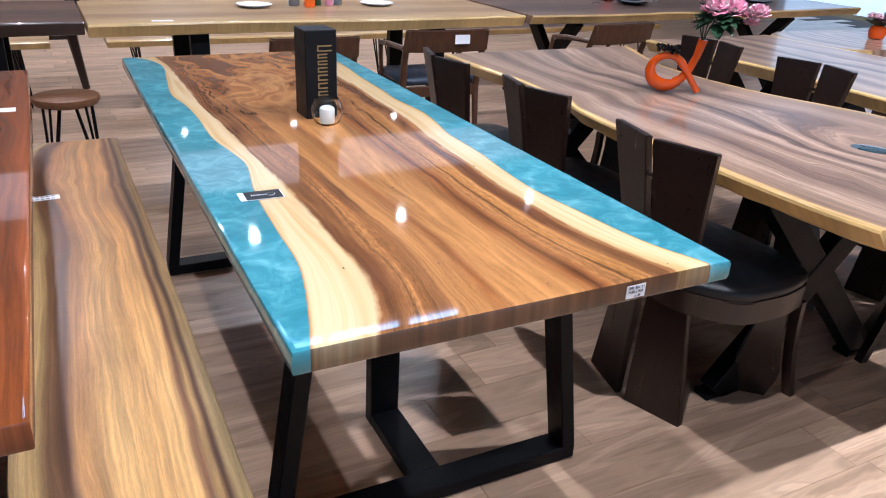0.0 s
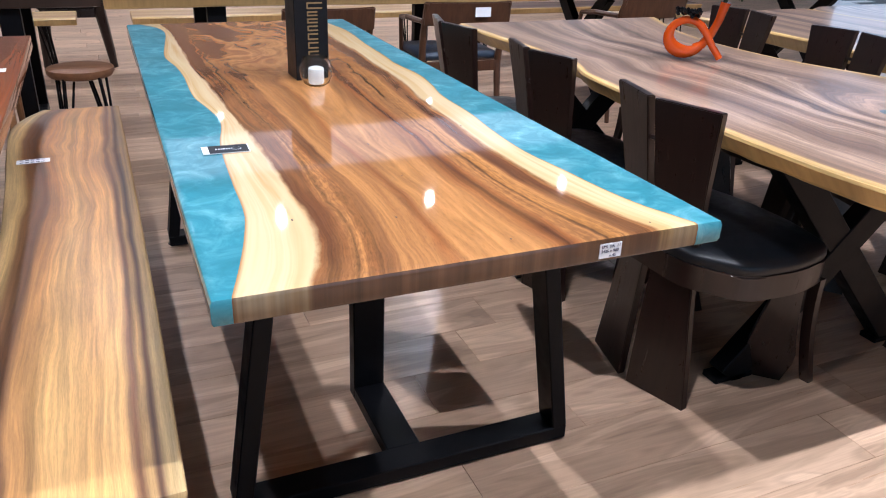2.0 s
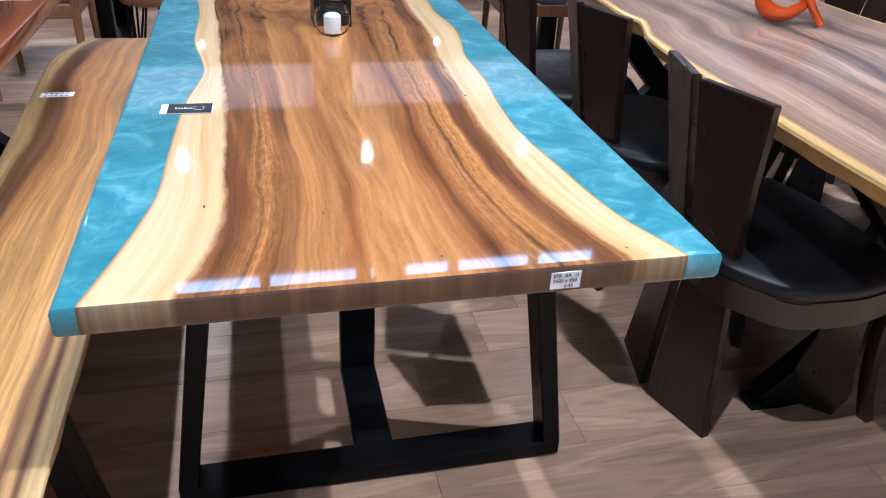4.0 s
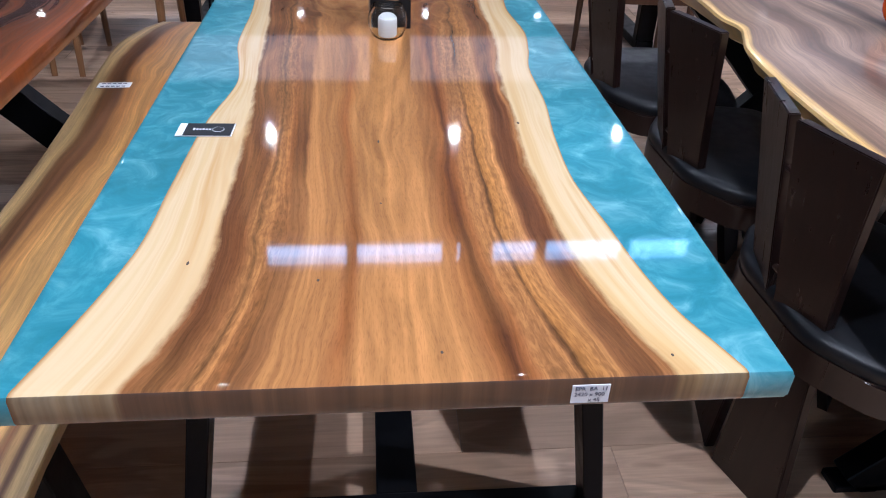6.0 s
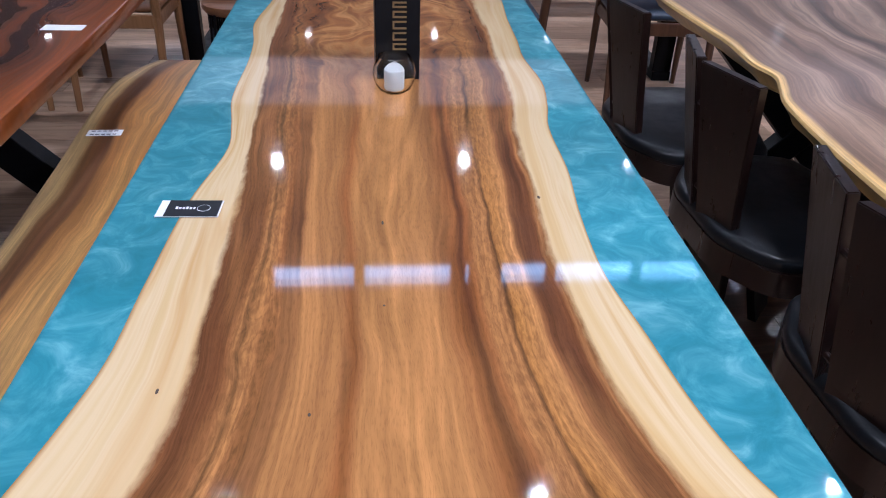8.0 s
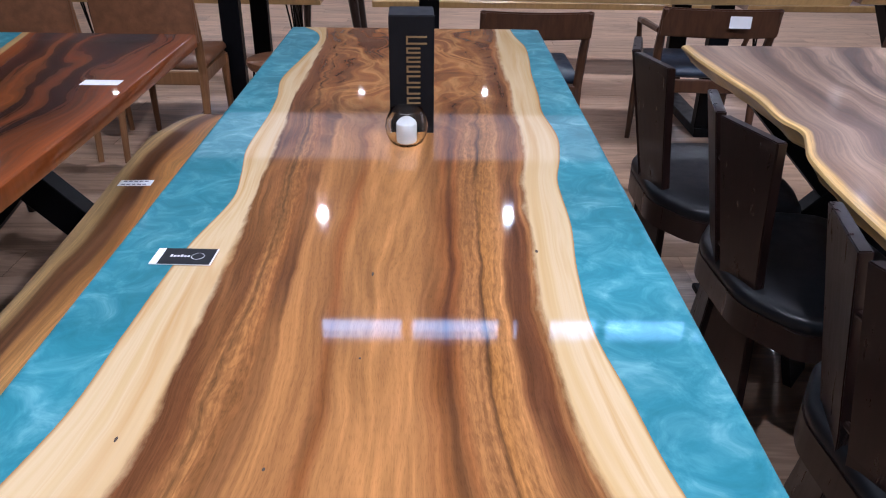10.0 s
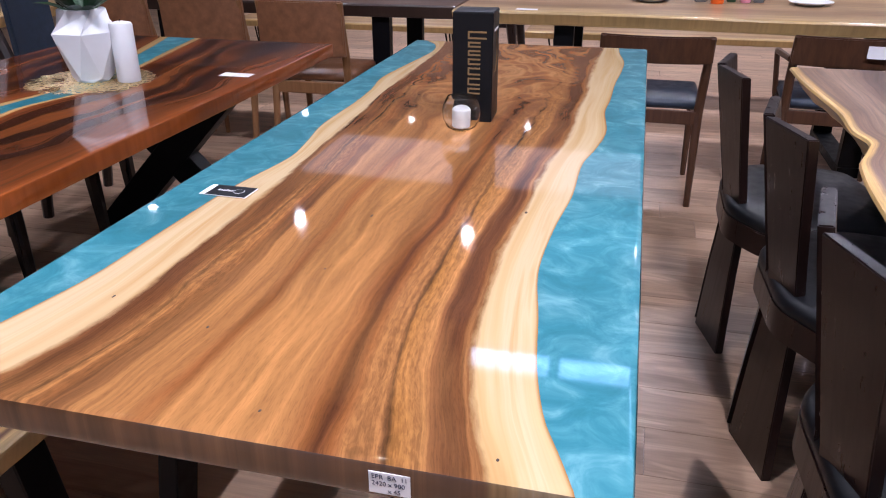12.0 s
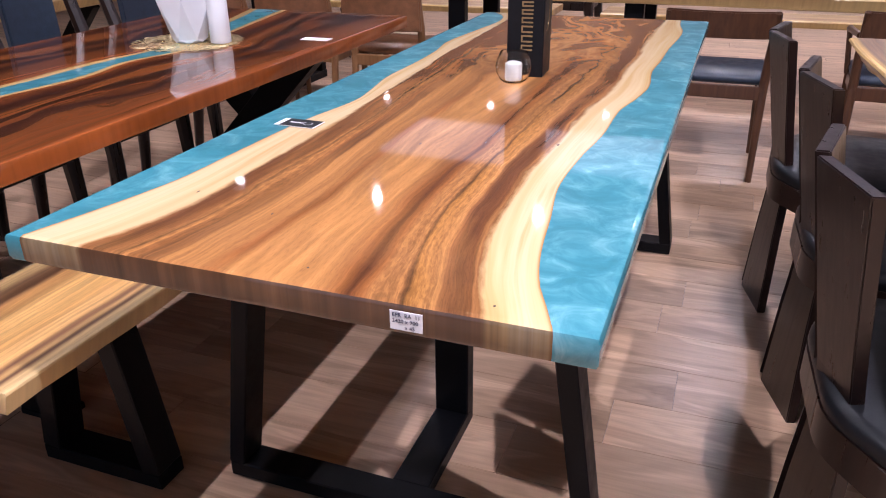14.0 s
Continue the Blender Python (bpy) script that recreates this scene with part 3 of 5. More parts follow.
def slab(left, right, y0, y1, top, thick, rows=60, cols=12, soft_l=0.006, soft_r=0.006, soft_end=0.006, umap=None, lean_l=0.0, lean_r=0.0, rough_edge=0.0, seed=0):
    """A board between two edge curves; u across and v along are kept as UVs."""
    bm = bmesh.new()
    uvl = bm.loops.layers.uv.new("UVMap")
    ys = [y0, y0 + soft_end * 0.3, y0 + soft_end, y0 + soft_end * 1.4] + [y0 + (y1 - y0) * i / rows for i in range(1, rows)] + [y1 - soft_end * 1.4, y1 - soft_end, y1 - soft_end * 0.3, y1]
    drop = [soft_end, soft_end * 0.3, 0, 0] + [0] * (rows - 1) + [0, 0, soft_end * 0.3, soft_end]
    us = {}
    grid = []
    for y, dz in zip(ys, drop):
        xl, xr = left(y), right(y)
        el, er = soft_l > 0.001, soft_r > 0.001  # a softened edge, or a square one against its neighbour
        a0, a1 = (xl + soft_l * 1.4, xr - soft_r * 1.4)
        xs = ([xl, xl + soft_l * 0.3, xl + soft_l, a0] if el else [xl]) + [a0 + (a1 - a0) * j / cols for j in range(1, cols)] + ([a1, xr - soft_r, xr - soft_r * 0.3, xr] if er else [xr])
        zs = ([soft_l, soft_l * 0.3, 0, 0] if el else [0]) + [0] * (cols - 1) + ([0, 0, soft_r * 0.3, soft_r] if er else [0])
        rt, rb = [], []
        wob = [rough_edge * noise.noise((y * 9.0, k * 7.3, seed)) for k in (0, 1)]
        for j, (x, ez) in enumerate(zip(xs, zs)):
            d = max(dz, ez)
            f = (x - xl) / max(xr - xl, 1e-6)
            u = umap(x, y) if umap else f
            a = bm.verts.new((x, y, top - d))
            bx = x + (lean_l + wob[0]) * (1 - f) ** 6 - (lean_r + wob[1]) * f ** 6
            b = bm.verts.new((bx, y, top - thick + d))
            us[a], us[b] = (u, y), (u, y)
            rt.append(a)
            rb.append(b)
        grid.append((rt, rb))
    for (t0, b0), (t1, b1) in zip(grid, grid[1:]):
        for j in range(len(t0) - 1):
            bm.faces.new((t0[j], t0[j + 1], t1[j + 1], t1[j]))
            bm.faces.new((b0[j], b1[j], b1[j + 1], b0[j + 1]))
        bm.faces.new((b0[0], t0[0], t1[0], b1[0]))
        bm.faces.new((t0[-1], b0[-1], b1[-1], t1[-1]))
    for (t, b), flip in ((grid[0], False), (grid[-1], True)):
        for j in range(len(t) - 1):
            q = (b[j], b[j + 1], t[j + 1], t[j])
            bm.faces.new(q[::-1] if flip else q)
    for f in bm.faces:
        for lp in f.loops:
            lp[uvl].uv = us[lp.vert]
    return bm


def writing(text, size, mat, parent, m, name="writing"):
    cu = bpy.data.curves.new(name, "FONT")
    cu.body, cu.size, cu.extrude = text, size, 0.0002
    tmp = bpy.data.objects.new(name, cu)
    scene.collection.objects.link(tmp)
    me = bpy.data.meshes.new_from_object(tmp.evaluated_get(bpy.context.evaluated_depsgraph_get()))
    bpy.data.objects.remove(tmp)
    me.materials.clear()
    me.materials.append(mat)
    ob = new(name, me)
    ob.parent = parent
    ob.matrix_basis = m
    return ob


# ---- the hall ----
FLOOR_Y0, FLOOR_Y1, FLOOR_X0, FLOOR_X1 = -6.0, 12.0, -9.0, 11.0


def structure(name, bm, mat, label, category):
    return tagged(part(name, bm, mat, None), label, category, kind="structure")


floor = structure("floor", box(bmesh.new(), FLOOR_X0, FLOOR_X1, FLOOR_Y0, FLOOR_Y1, -0.12, -0.006, 0), gap_dark, "grey-brown wood plank floor with thin dark joints", "floor")
for nm, b in (("wall_west", (FLOOR_X0 - 0.2, FLOOR_X0, FLOOR_Y0, FLOOR_Y1, 0, 8)), ("wall_north", (FLOOR_X0, FLOOR_X1, FLOOR_Y1, FLOOR_Y1 + 0.2, 0, 3.0))):
    structure(nm, box(bmesh.new(), *b, 0), wall_taupe if nm == "wall_west" else wall_paint, "plain painted showroom wall in grey and taupe", "wall")
# south wall, behind the camera, with the shop front's glazing
south = bmesh.new()
for b in ((FLOOR_X0, -4.0, FLOOR_Y0 - 0.2, FLOOR_Y0, 0, 8), (4.0, FLOOR_X1, FLOOR_Y0 - 0.2, FLOOR_Y0, 0, 8), (-4.0, 4.0, FLOOR_Y0 - 0.2, FLOOR_Y0, 3.2, 8), (-4.0, 4.0, FLOOR_Y0 - 0.2, FLOOR_Y0, 0, 0.3)):
    box(south, *b, 0)
structure("wall_south", south, wall_paint, "pale grey wall with a wide shop front opening", "wall")
structure("backdrop_south", box(bmesh.new(), -5.0, 5.0, FLOOR_Y0 - 0.9, FLOOR_Y0 - 0.85, 0, 3.8, 0), front_daylight_glow, "bright daylight outside the shop front", "backdrop")
# east wall with a tall shop window
east = bmesh.new()
for b in ((FLOOR_X1, FLOOR_X1 + 0.2, FLOOR_Y0, 3.0, 0, 8), (FLOOR_X1, FLOOR_X1 + 0.2, 9.0, FLOOR_Y1, 0, 8), (FLOOR_X1, FLOOR_X1 + 0.2, 3.0, 9.0, 2.8, 8)):
    box(east, *b, 0)
structure("wall_east", east, wall_paint, "pale grey wall with a wide shop window opening", "wall")
structure("backdrop", box(bmesh.new(), FLOOR_X1 + 0.6, FLOOR_X1 + 0.65, 2.0, 10.0, 0, 3.4, 0), daylight_glow, "bright daylight seen outside the shop window", "backdrop")
# upper wall set back over the mezzanine, with a row of high windows
up = bmesh.new()
UY = 9.7
box(up, FLOOR_X0, FLOOR_X1, UY, UY + 0.2, 3.3, 6.85, 0)
box(up, FLOOR_X0, FLOOR_X1, UY, UY + 0.2, 7.32, 8.0, 0)
PANES = [(-1.75, -0.44), (-0.31, 1.12), (1.36, 1.42), (1.92, 2.70), (2.82, 4.15), (4.26, 5.35)]
edges = [FLOOR_X0] + [v for p in PANES for v in p] + [FLOOR_X1]
for a, b in zip(edges[::2], edges[1::2]):
    box(up, a, b, UY, UY + 0.2, 6.85, 7.32, 0)
structure("wall_upper", up, ceiling_dark, "dark upper wall with a row of high windows", "wall")
structure("backdrop_high", box(bmesh.new(), FLOOR_X0, FLOOR_X1, UY + 0.5, UY + 0.55, 6.3, 7.9, 0), high_daylight_glow, "bright blue-white daylight behind the high windows", "backdrop")
for i, (a, b) in enumerate(PANES[:2] + PANES[3:]):
    bm = bmesh.new()
    box(bm, a, b, UY + 0.08, UY + 0.10, 7.15, 7.17, 0)
    box(bm, a, a + 0.04, UY + 0.08, UY + 0.10, 6.85, 7.32, 0)
    structure("window_%d" % (i + 1), bm, steel, "narrow high window with a thin dark glazing bar", "window")
structure("ceiling", box(bmesh.new(), FLOOR_X0, FLOOR_X1, FLOOR_Y0, FLOOR_Y1, 8.0, 8.2, 0), ceiling_dark, "high dark painted ceiling of the hall", "ceiling")
mez = bmesh.new()
box(mez, FLOOR_X0, FLOOR_X1, 4.55, FLOOR_Y1, SOFFIT_Z, 3.3, 0)
structure("ceiling_mezzanine", mez, ceiling_dark, "grey underside of the mezzanine with small downlights", "ceiling")
structure("trim_soffit", box(bmesh.new(), -3.05, FLOOR_X1, 6.80, 8.12, SOFFIT_Z - 0.05, SOFFIT_Z - 0.004, 0.004), panel_glow, "wide backlit white ceiling panel under the mezzanine", "trim")


def downlight(x, y, z, drop):
    ob = thing("downlight", "small round white ceiling downlight, switched on", "downlight", (x, y, z), group="ceiling downlights")
    bm = lathe(bmesh.new(), [(0.075, -0.012), (0.082, -0.006), (0.082, 0.0), (0.07, drop)], 16)
    part("housing", bm, white_ceramic, ob)
    part("lens", lathe(bmesh.new(), [(0.036, -0.019), (0.040, -0.016), (0.039, -0.0125)], 16), downlight_glow, ob, "glowing warm white lens")
    return ob


first = downlight(SOFFIT_X[0], 5.42, SOFFIT_Z - 0.004, -0.002)
for y in (5.42, 9.1):
    for x in SOFFIT_X:
        if (x, y) != (SOFFIT_X[0], 5.42):
            copy_thing(first, pose(x, y, SOFFIT_Z - 0.004))
for y in (3.1, -0.6, -4.0):
    for x in HALL_X:
        d = copy_thing(first, pose(x, y, HALL_Z))
        cord = part("cord", sweep(bmesh.new(), [(0, 0, 0.0), (0, 0, 8.0 - HALL_Z)], 0.004, 6), steel, d)
for x in SOFFIT_X[1:6]:
    spot(x, 5.42, SOFFIT_Z - 0.05, 100, 150)
for x in (-2.45, 0.70, 3.65):
    spot(x, 9.1, SOFFIT_Z - 0.05, 170, 150)
for x in HALL_X:
    spot(x, 3.1, HALL_Z - 0.05, 88, 140)
    spot(x, -0.6, HALL_Z - 0.05, 260 if x < -2 else 370 if x < 0 else 500 if x < 2 else 820, 140)

# ---- main table: teal resin rivers either side of a monkeypod slab ----
TOP = 0.77
bank_l = curve_through([(0, -0.420), (0.10, -0.392), (0.20, -0.368), (0.30, -0.351), (0.45, -0.346), (0.70, -0.333), (0.90, -0.304), (1.02, -0.316), (1.16, -0.336), (1.40, -0.335), (1.55, -0.342), (1.72, -0.362), (1.95, -0.343), (2.2, -0.322), (2.33, -0.348), (2.42, -0.41)])
bank_r = curve_through([(0, 0.395), (0.05, 0.376), (0.11, 0.352), (0.20, 0.332), (0.33, 0.316), (0.47, 0.298), (0.64, 0.303), (0.80, 0.318), (1.0, 0.322), (1.12, 0.343), (1.26, 0.358), (1.45, 0.345), (1.58, 0.352), (1.80, 0.357), (2.0, 0.370), (2.15, 0.372), (2.30, 0.352), (2.42, 0.345)])
sap_l = curve_through([(0, -0.305), (0.07, -0.280), (0.22, -0.250), (0.40, -0.248), (0.67, -0.258), (1.0, -0.270), (1.3, -0.284), (1.6, -0.300), (2.0, -0.298), (2.42, -0.320)])
sap_r = curve_through([(0, 0.312), (0.08, 0.283), (0.19, 0.255), (0.30, 0.241), (0.50, 0.235), (0.70, 0.240), (0.96, 0.252), (1.26, 0.272), (1.6, 0.283), (2.0, 0.280), (2.42, 0.290)])


def river_u(x, y):
    a, b, c, d = bank_l(y), sap_l(y), sap_r(y), bank_r(y)
    if x < b:
        return 0.2 * (x - a) / (b - a)
    if x > c:
        return 0.8 + 0.2 * (x - c) / (d - c)
    return 0.2 + 0.6 * (x - b) / (c - b)


table = thing("river_table", "glossy monkeypod dining table with teal resin river edges", "table")
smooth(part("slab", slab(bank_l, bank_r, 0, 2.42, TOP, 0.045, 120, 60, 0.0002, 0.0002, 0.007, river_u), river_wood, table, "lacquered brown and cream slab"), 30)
smooth(part("resin_river", slab(lambda y: -0.45, bank_l, 0, 2.42, TOP, 0.045, 120, 6, 0.008, 0.0002, 0.007), blue_resin, table, "pearly teal resin"), 30)
smooth(part("resin_river", slab(bank_r, lambda y: 0.45, 0, 2.42, TOP, 0.045, 120, 6, 0.0002, 0.008, 0.007), blue_resin, table, "pearly teal resin"), 30)


def table_base(parent, y, way):
    """Trapezoid steel frame with a third post tied by a floor bar; way: towards the table's middle."""
    ob = new("base")
    ob.parent = parent
    ob.location = (0, y, 0)
    ym = 0.0375 * way
    part("foot_bar", box(bmesh.new(), -0.412, 0.434, min(0, 0.075 * way), max(0, 0.075 * way), 0.004, 0.044), steel, ob)
    for sx in (-1, 1):
        part("upright", beam(bmesh.new(), (sx * 0.414 + (0.020 if sx < 0 else 0), ym, 0.040), (sx * 0.312 + (0.024 if sx < 0 else 0), ym, TOP - 0.05), 0.040, 0.075), steel, ob)
        part("rubber_pad", lathe(bmesh.new(), [(0.018, 0.0), (0.018, 0.005)], 10, (sx * 0.40, ym)), dark_leather, ob)
    part("post", beam(bmesh.new(), (0.008, 0.37 * way, 0.004), (0.012, 0.36 * way, TOP - 0.05), 0.086, 0.045), steel, ob)
    part("tie_bar", box(bmesh.new(), -0.034, 0.052, min(0.0745 * way, 0.37 * way), max(0.0745 * way, 0.37 * way), 0.004, 0.043), steel, ob)
    part("mounting_plate", box(bmesh.new(), -0.34, 0.34, min(0, 0.075 * way), max(0, 0.075 * way), TOP - 0.052, TOP - 0.046, 0), steel, ob)
    return ob


for kx, ky, kl, kw in ((-0.279, 0.245, 0.011, 0.004), (0.314, 0.034, 0.006, 0.004), (0.044, 0.051, 0.006, 0.004), (-0.105, 0.20, 0.007, 0.004), (0.245, 0.70, 0.012, 0.006), (-0.02, 0.40, 0.005, 0.004), (-0.02, 0.62, 0.014, 0.004)):
    bm = bmesh.new()
    bmesh.ops.create_uvsphere(bm, u_segments=10, v_segments=6, radius=1.0, matrix=Matrix.Translation((kx, ky, TOP - 0.0002)) @ Matrix.Diagonal((kw / 2, kl / 2, 0.0005, 1)))
    part("knot", bm, gap_dark, table, "tiny dark knot")
table_base(table, 0.37, 1)
table_base(table, 1.99, -1)


def paper_label(x, y, z, turn, w, h, lines, tilt=0.0, group=""):
    ob = thing("price_label", "small white paper label with blue handwriting", "label", (x, y, z), turn, group)
    ob.rotation_euler.x = radians(tilt)
    part("paper", box(bmesh.new(), -w / 2, w / 2, -h / 2, h / 2, 0, 0.0008, 0), paper, ob)
    for i in range(lines):
        bm = bmesh.new()
        yy = h * (0.28 - 0.56 * i / max(lines - 1, 1))
        for k in range(5):
            box(bm, -w * 0.4 + k * w * 0.16, -w * 0.4 + k * w * 0.16 + w * 0.11, yy - h * 0.06, yy + h * 0.06, 0.0008, 0.0012, 0)
        part("ink_line", bm, ink, ob)
    return ob


tag = thing("price_label", "white paper label with handwritten size, stuck on the table edge", "label", (0.21, -0.0012, 0.7465))
part("paper", box(bmesh.new(), -0.022, 0.022, 0, 0.001, -0.0135, 0.0135, 0), paper, tag)
for i, (txt, xx) in enumerate((("EPR  BA  11", -0.019), ("2420 x 900", -0.019), ("x 45", -0.002))):
    writing(txt, 0.0078, ink, tag, pose(xx, -0.0003, 0.0055 - 0.0085 * i, 90, 0, 0))

card = thing("business_card", "charcoal business card with pale ends lying on the table", "card", (-0.326, 0.667, TOP + 0.0015), -1.5)
part("card_stock", box(bmesh.new(), -0.049, 0.049, -0.026, 0.026, 0, 0.0015, 0), paper, card)
part("dark_print", box(bmesh.new(), -0.036, 0.047, -0.026, 0.026, 0.0015, 0.0019, 0), card_black, card, "charcoal printed face")
bm = lathe(bmesh.new(), [(0.0105, 0.0019), (0.0105, 0.0022)], 20, (0.022, 0))
part("round_mark", bm, paper, card)
part("round_mark_centre", lathe(bmesh.new(), [(0.0095, 0.0022), (0.0095, 0.0024)], 20, (0.022, 0)), card_black, card)
bm = bmesh.new()
for k in range(6):
    box(bm, -0.022 + k * 0.0055, -0.0185 + k * 0.0055, -0.003, 0.0025 + 0.002 * (k % 3 == 0), 0.0019, 0.0022, 0)
part("print_bar", bm, paper, card)

# candle in a glass bowl
votive = thing("glass_candle_holder", "round clear glass bowl holding a short white candle", "candle holder", (0.012, 1.20, TOP))
prof = [(0.002, 0.001), (0.024, 0.001), (0.037, 0.010), (0.045, 0.028), (0.0475, 0.045), (0.044, 0.062), (0.036, 0.080), (0.0354, 0.0815), (0.0348, 0.080), (0.0430, 0.062), (0.0465, 0.045), (0.0440, 0.0285), (0.0360, 0.0115), (0.023, 0.0045), (0.002, 0.004)]
g = smooth(part("bowl", lathe(bmesh.new(), prof, 32), clear_glass, votive, "clear glass bowl"), 60)
g.visible_shadow = False
smooth(part("candle", lathe(bmesh.new(), [(0.021, 0.0065), (0.0225, 0.009), (0.0225, 0.050), (0.0205, 0.052), (0.012, 0.0515), (0.001, 0.0513)], 24), wax, votive, "white wax"), 40)

# tall black carton
carton = thing("bottle_carton", "tall black cardboard bottle carton with gold print", "box", (0.020, 1.325, TOP), 2)
CW, CH = 0.050, 0.266
part("body", box(bmesh.new(), -CW, CW, -CW, CW, 0.0005, CH, 0.0018), carton_black, carton)
part("lid_flap", box(bmesh.new(), -CW + 0.002, CW - 0.002, -CW + 0.002, CW - 0.002, CH, CH + 0.0012, 0), card_black, carton)
zz = 0.070
for k, (hh, ww, off) in enumerate(((0.019, 0.031, 0), (0.022, 0.031, 0), (0.022, 0.031, 0), (0.019, 0.031, 0), (0.017, 0.031, 0), (0.017, 0.031, 0), (0.022, 0.046, 0.007))):
    bm = bmesh.new()
    x0 = 0.004 + off
    for q in ((-ww / 2, ww / 2, zz, zz + 0.0042), (-ww / 2, ww / 2, zz + hh - 0.0075, zz + hh - 0.0033), (-ww / 2, -ww / 2 + 0.004, zz, zz + hh - 0.004)):
        box(bm, x0 + q[0], x0 + q[1], -CW - 0.0006, -CW + 0.0002, q[2], q[3], 0)
    part("gold_mark", bm, gold_foil, carton, "dull gold printed mark")
    zz += hh + 0.003
bm = bmesh.new()
pts = [(CW + 0.0004, 0.03 * math.cos(a) - 0.015, 0.17 + 0.05 * math.sin(a)) for a in [radians(q) for q in range(-100, 110, 15)]]
part("gold_arc", sweep(bm, pts, 0.0008, 5), gold_foil, carton)
part("side_bar", box(bmesh.new(), CW - 0.0002, CW + 0.0005, -0.03, 0.03, 0.22, 0.226, 0), white_ceramic, carton)

# ---- bench along the river table ----


def frame_leg(parent, x0, x1, z, slant, w=0.05, d=0.08, name="leg_frame"):
    ob = new(name)
    ob.parent = parent
    part("foot_bar", box(bmesh.new(), x0, x1, -d / 2, d / 2, 0.002, 0.042), steel, ob)
    part("upright", beam(bmesh.new(), (x0 + w / 2, 0, 0.04), (x0 + w / 2 + slant, 0, z), w, d), steel, ob)
    part("upright", beam(bmesh.new(), (x1 - w / 2, 0, 0.04), (x1 - w / 2 - slant, 0, z), w, d), steel, ob)
    return ob


bench = thing("slab_bench", "long natural monkeypod slab bench on black steel frames", "bench")
bl = curve_through([(-0.03, -0.86), (0.3, -0.88), (0.9, -0.845), (1.4, -0.86), (1.8, -0.885), (2.05, -0.89), (2.2, -0.85), (2.29, -0.80)])
br = curve_through([(-0.03, -0.512), (0.5, -0.510), (1.2, -0.512), (1.8, -0.516), (2.29, -0.522)])
smooth(part("seat_slab", slab(bl, br, -0.03, 2.29, 0.48, 0.05, 60, 24, 0.012, 0.006, 0.006, None, 0.03, 0.012, 0.006, 3), bench_wood, bench, "oiled slab with pale live edge"), 35)
for y in (0.31, 1.95):
    f = frame_leg(bench, -0.87, -0.53, 0.43, 0.06)
    f.location.y = y
paper_label(-0.795, 1.64, 0.4805, 2, 0.095, 0.04, 2)

# ---- red river table ----
red = thing("red_river_table", "glossy red-brown wood table with a thin teal resin river", "table")
RT = 0.745
rc = curve_through([(0.0, -1.30), (0.6, -1.33), (0.95, -1.30), (1.2, -1.31), (1.45, -1.27), (1.8, -1.34), (2.1, -1.41), (2.39, -1.48)])
rw = curve_through([(0.0, 0.03), (0.7, 0.045), (1.0, 0.055), (1.2, 0.035), (1.45, 0.055), (1.8, 0.05), (2.1, 0.055), (2.39, 0.075)])
sw = curve_through([(0.0, 0.018), (0.8, 0.022), (1.15, 0.03), (1.4, 0.012), (1.8, 0.02), (2.1, 0.03), (2.39, 0.025)])
red_r = curve_through([(0.0, -0.802), (0.8, -0.797), (1.6, -0.79), (2.39, -0.795)])
red_l = curve_through([(0.0, -1.86), (1.2, -1.86), (2.39, -1.86)])
f1, f2 = lambda y: rc(y) - rw(y) - sw(y), lambda y: rc(y) - 0.85 * rw(y)
f3, f4 = lambda y: rc(y) + 0.85 * rw(y), lambda y: rc(y) + rw(y) + 0.6 * sw(y)
for nm, a, b, mt, sl, sr, lb in (("board", red_l, f1, red_wood, 0.006, 0.0002, "red-brown lacquered board"), ("bank", f1, f2, red_sap, 0.0002, 0.0002, "cream sapwood bank"), ("resin_river", f2, f3, blue_resin, 0.0002, 0.0002, "teal resin"),
                                 ("bank", f3, f4, red_sap, 0.0002, 0.0002, "cream sapwood bank"), ("board", f4, red_r, red_wood, 0.0002, 0.006, "red-brown lacquered board")):
    smooth(part(nm, slab(a, b, 0.01, 2.39, RT, 0.05, 60, 8 if nm == "board" else 3, sl, sr), mt, red, lb), 30)


def cross_leg(parent, x0, x1, y, z, w=0.09, d=0.06, lean=0.0):
    ob = new("cross_leg")
    ob.parent = parent
    ob.location = (0, y, 0)
    a, b = x0, x1
    h = 0.22 * (x1 - x0)
    part("diagonal", beam(bmesh.new(), (a + 0.05, 0, 0.01), (b - h * 0.5, lean, z - 0.004), w, d), steel, ob)
    part("diagonal", beam(bmesh.new(), (b - 0.05, 0.003, 0.01), (a + h * 0.5, lean + 0.003, z - 0.004), w, d * 0.98), steel, ob)
    part("foot", box(bmesh.new(), a, a + 0.14, -d / 2, d / 2, 0.0, 0.02), steel, ob)
    part("foot", box(bmesh.new(), b - 0.14, b, -d / 2, d / 2, 0.0, 0.02), steel, ob)
    part("head_plate", box(bmesh.new(), a + 0.03, b - 0.03, lean - d / 2, lean + d / 2, z - 0.006, z, 0), steel, ob)
    return ob


cross_leg(red, -1.72, -0.93, 0.42, RT - 0.051, 0.12, 0.08)
cross_leg(red, -1.72, -0.93, 1.98, RT - 0.051, 0.12, 0.08)

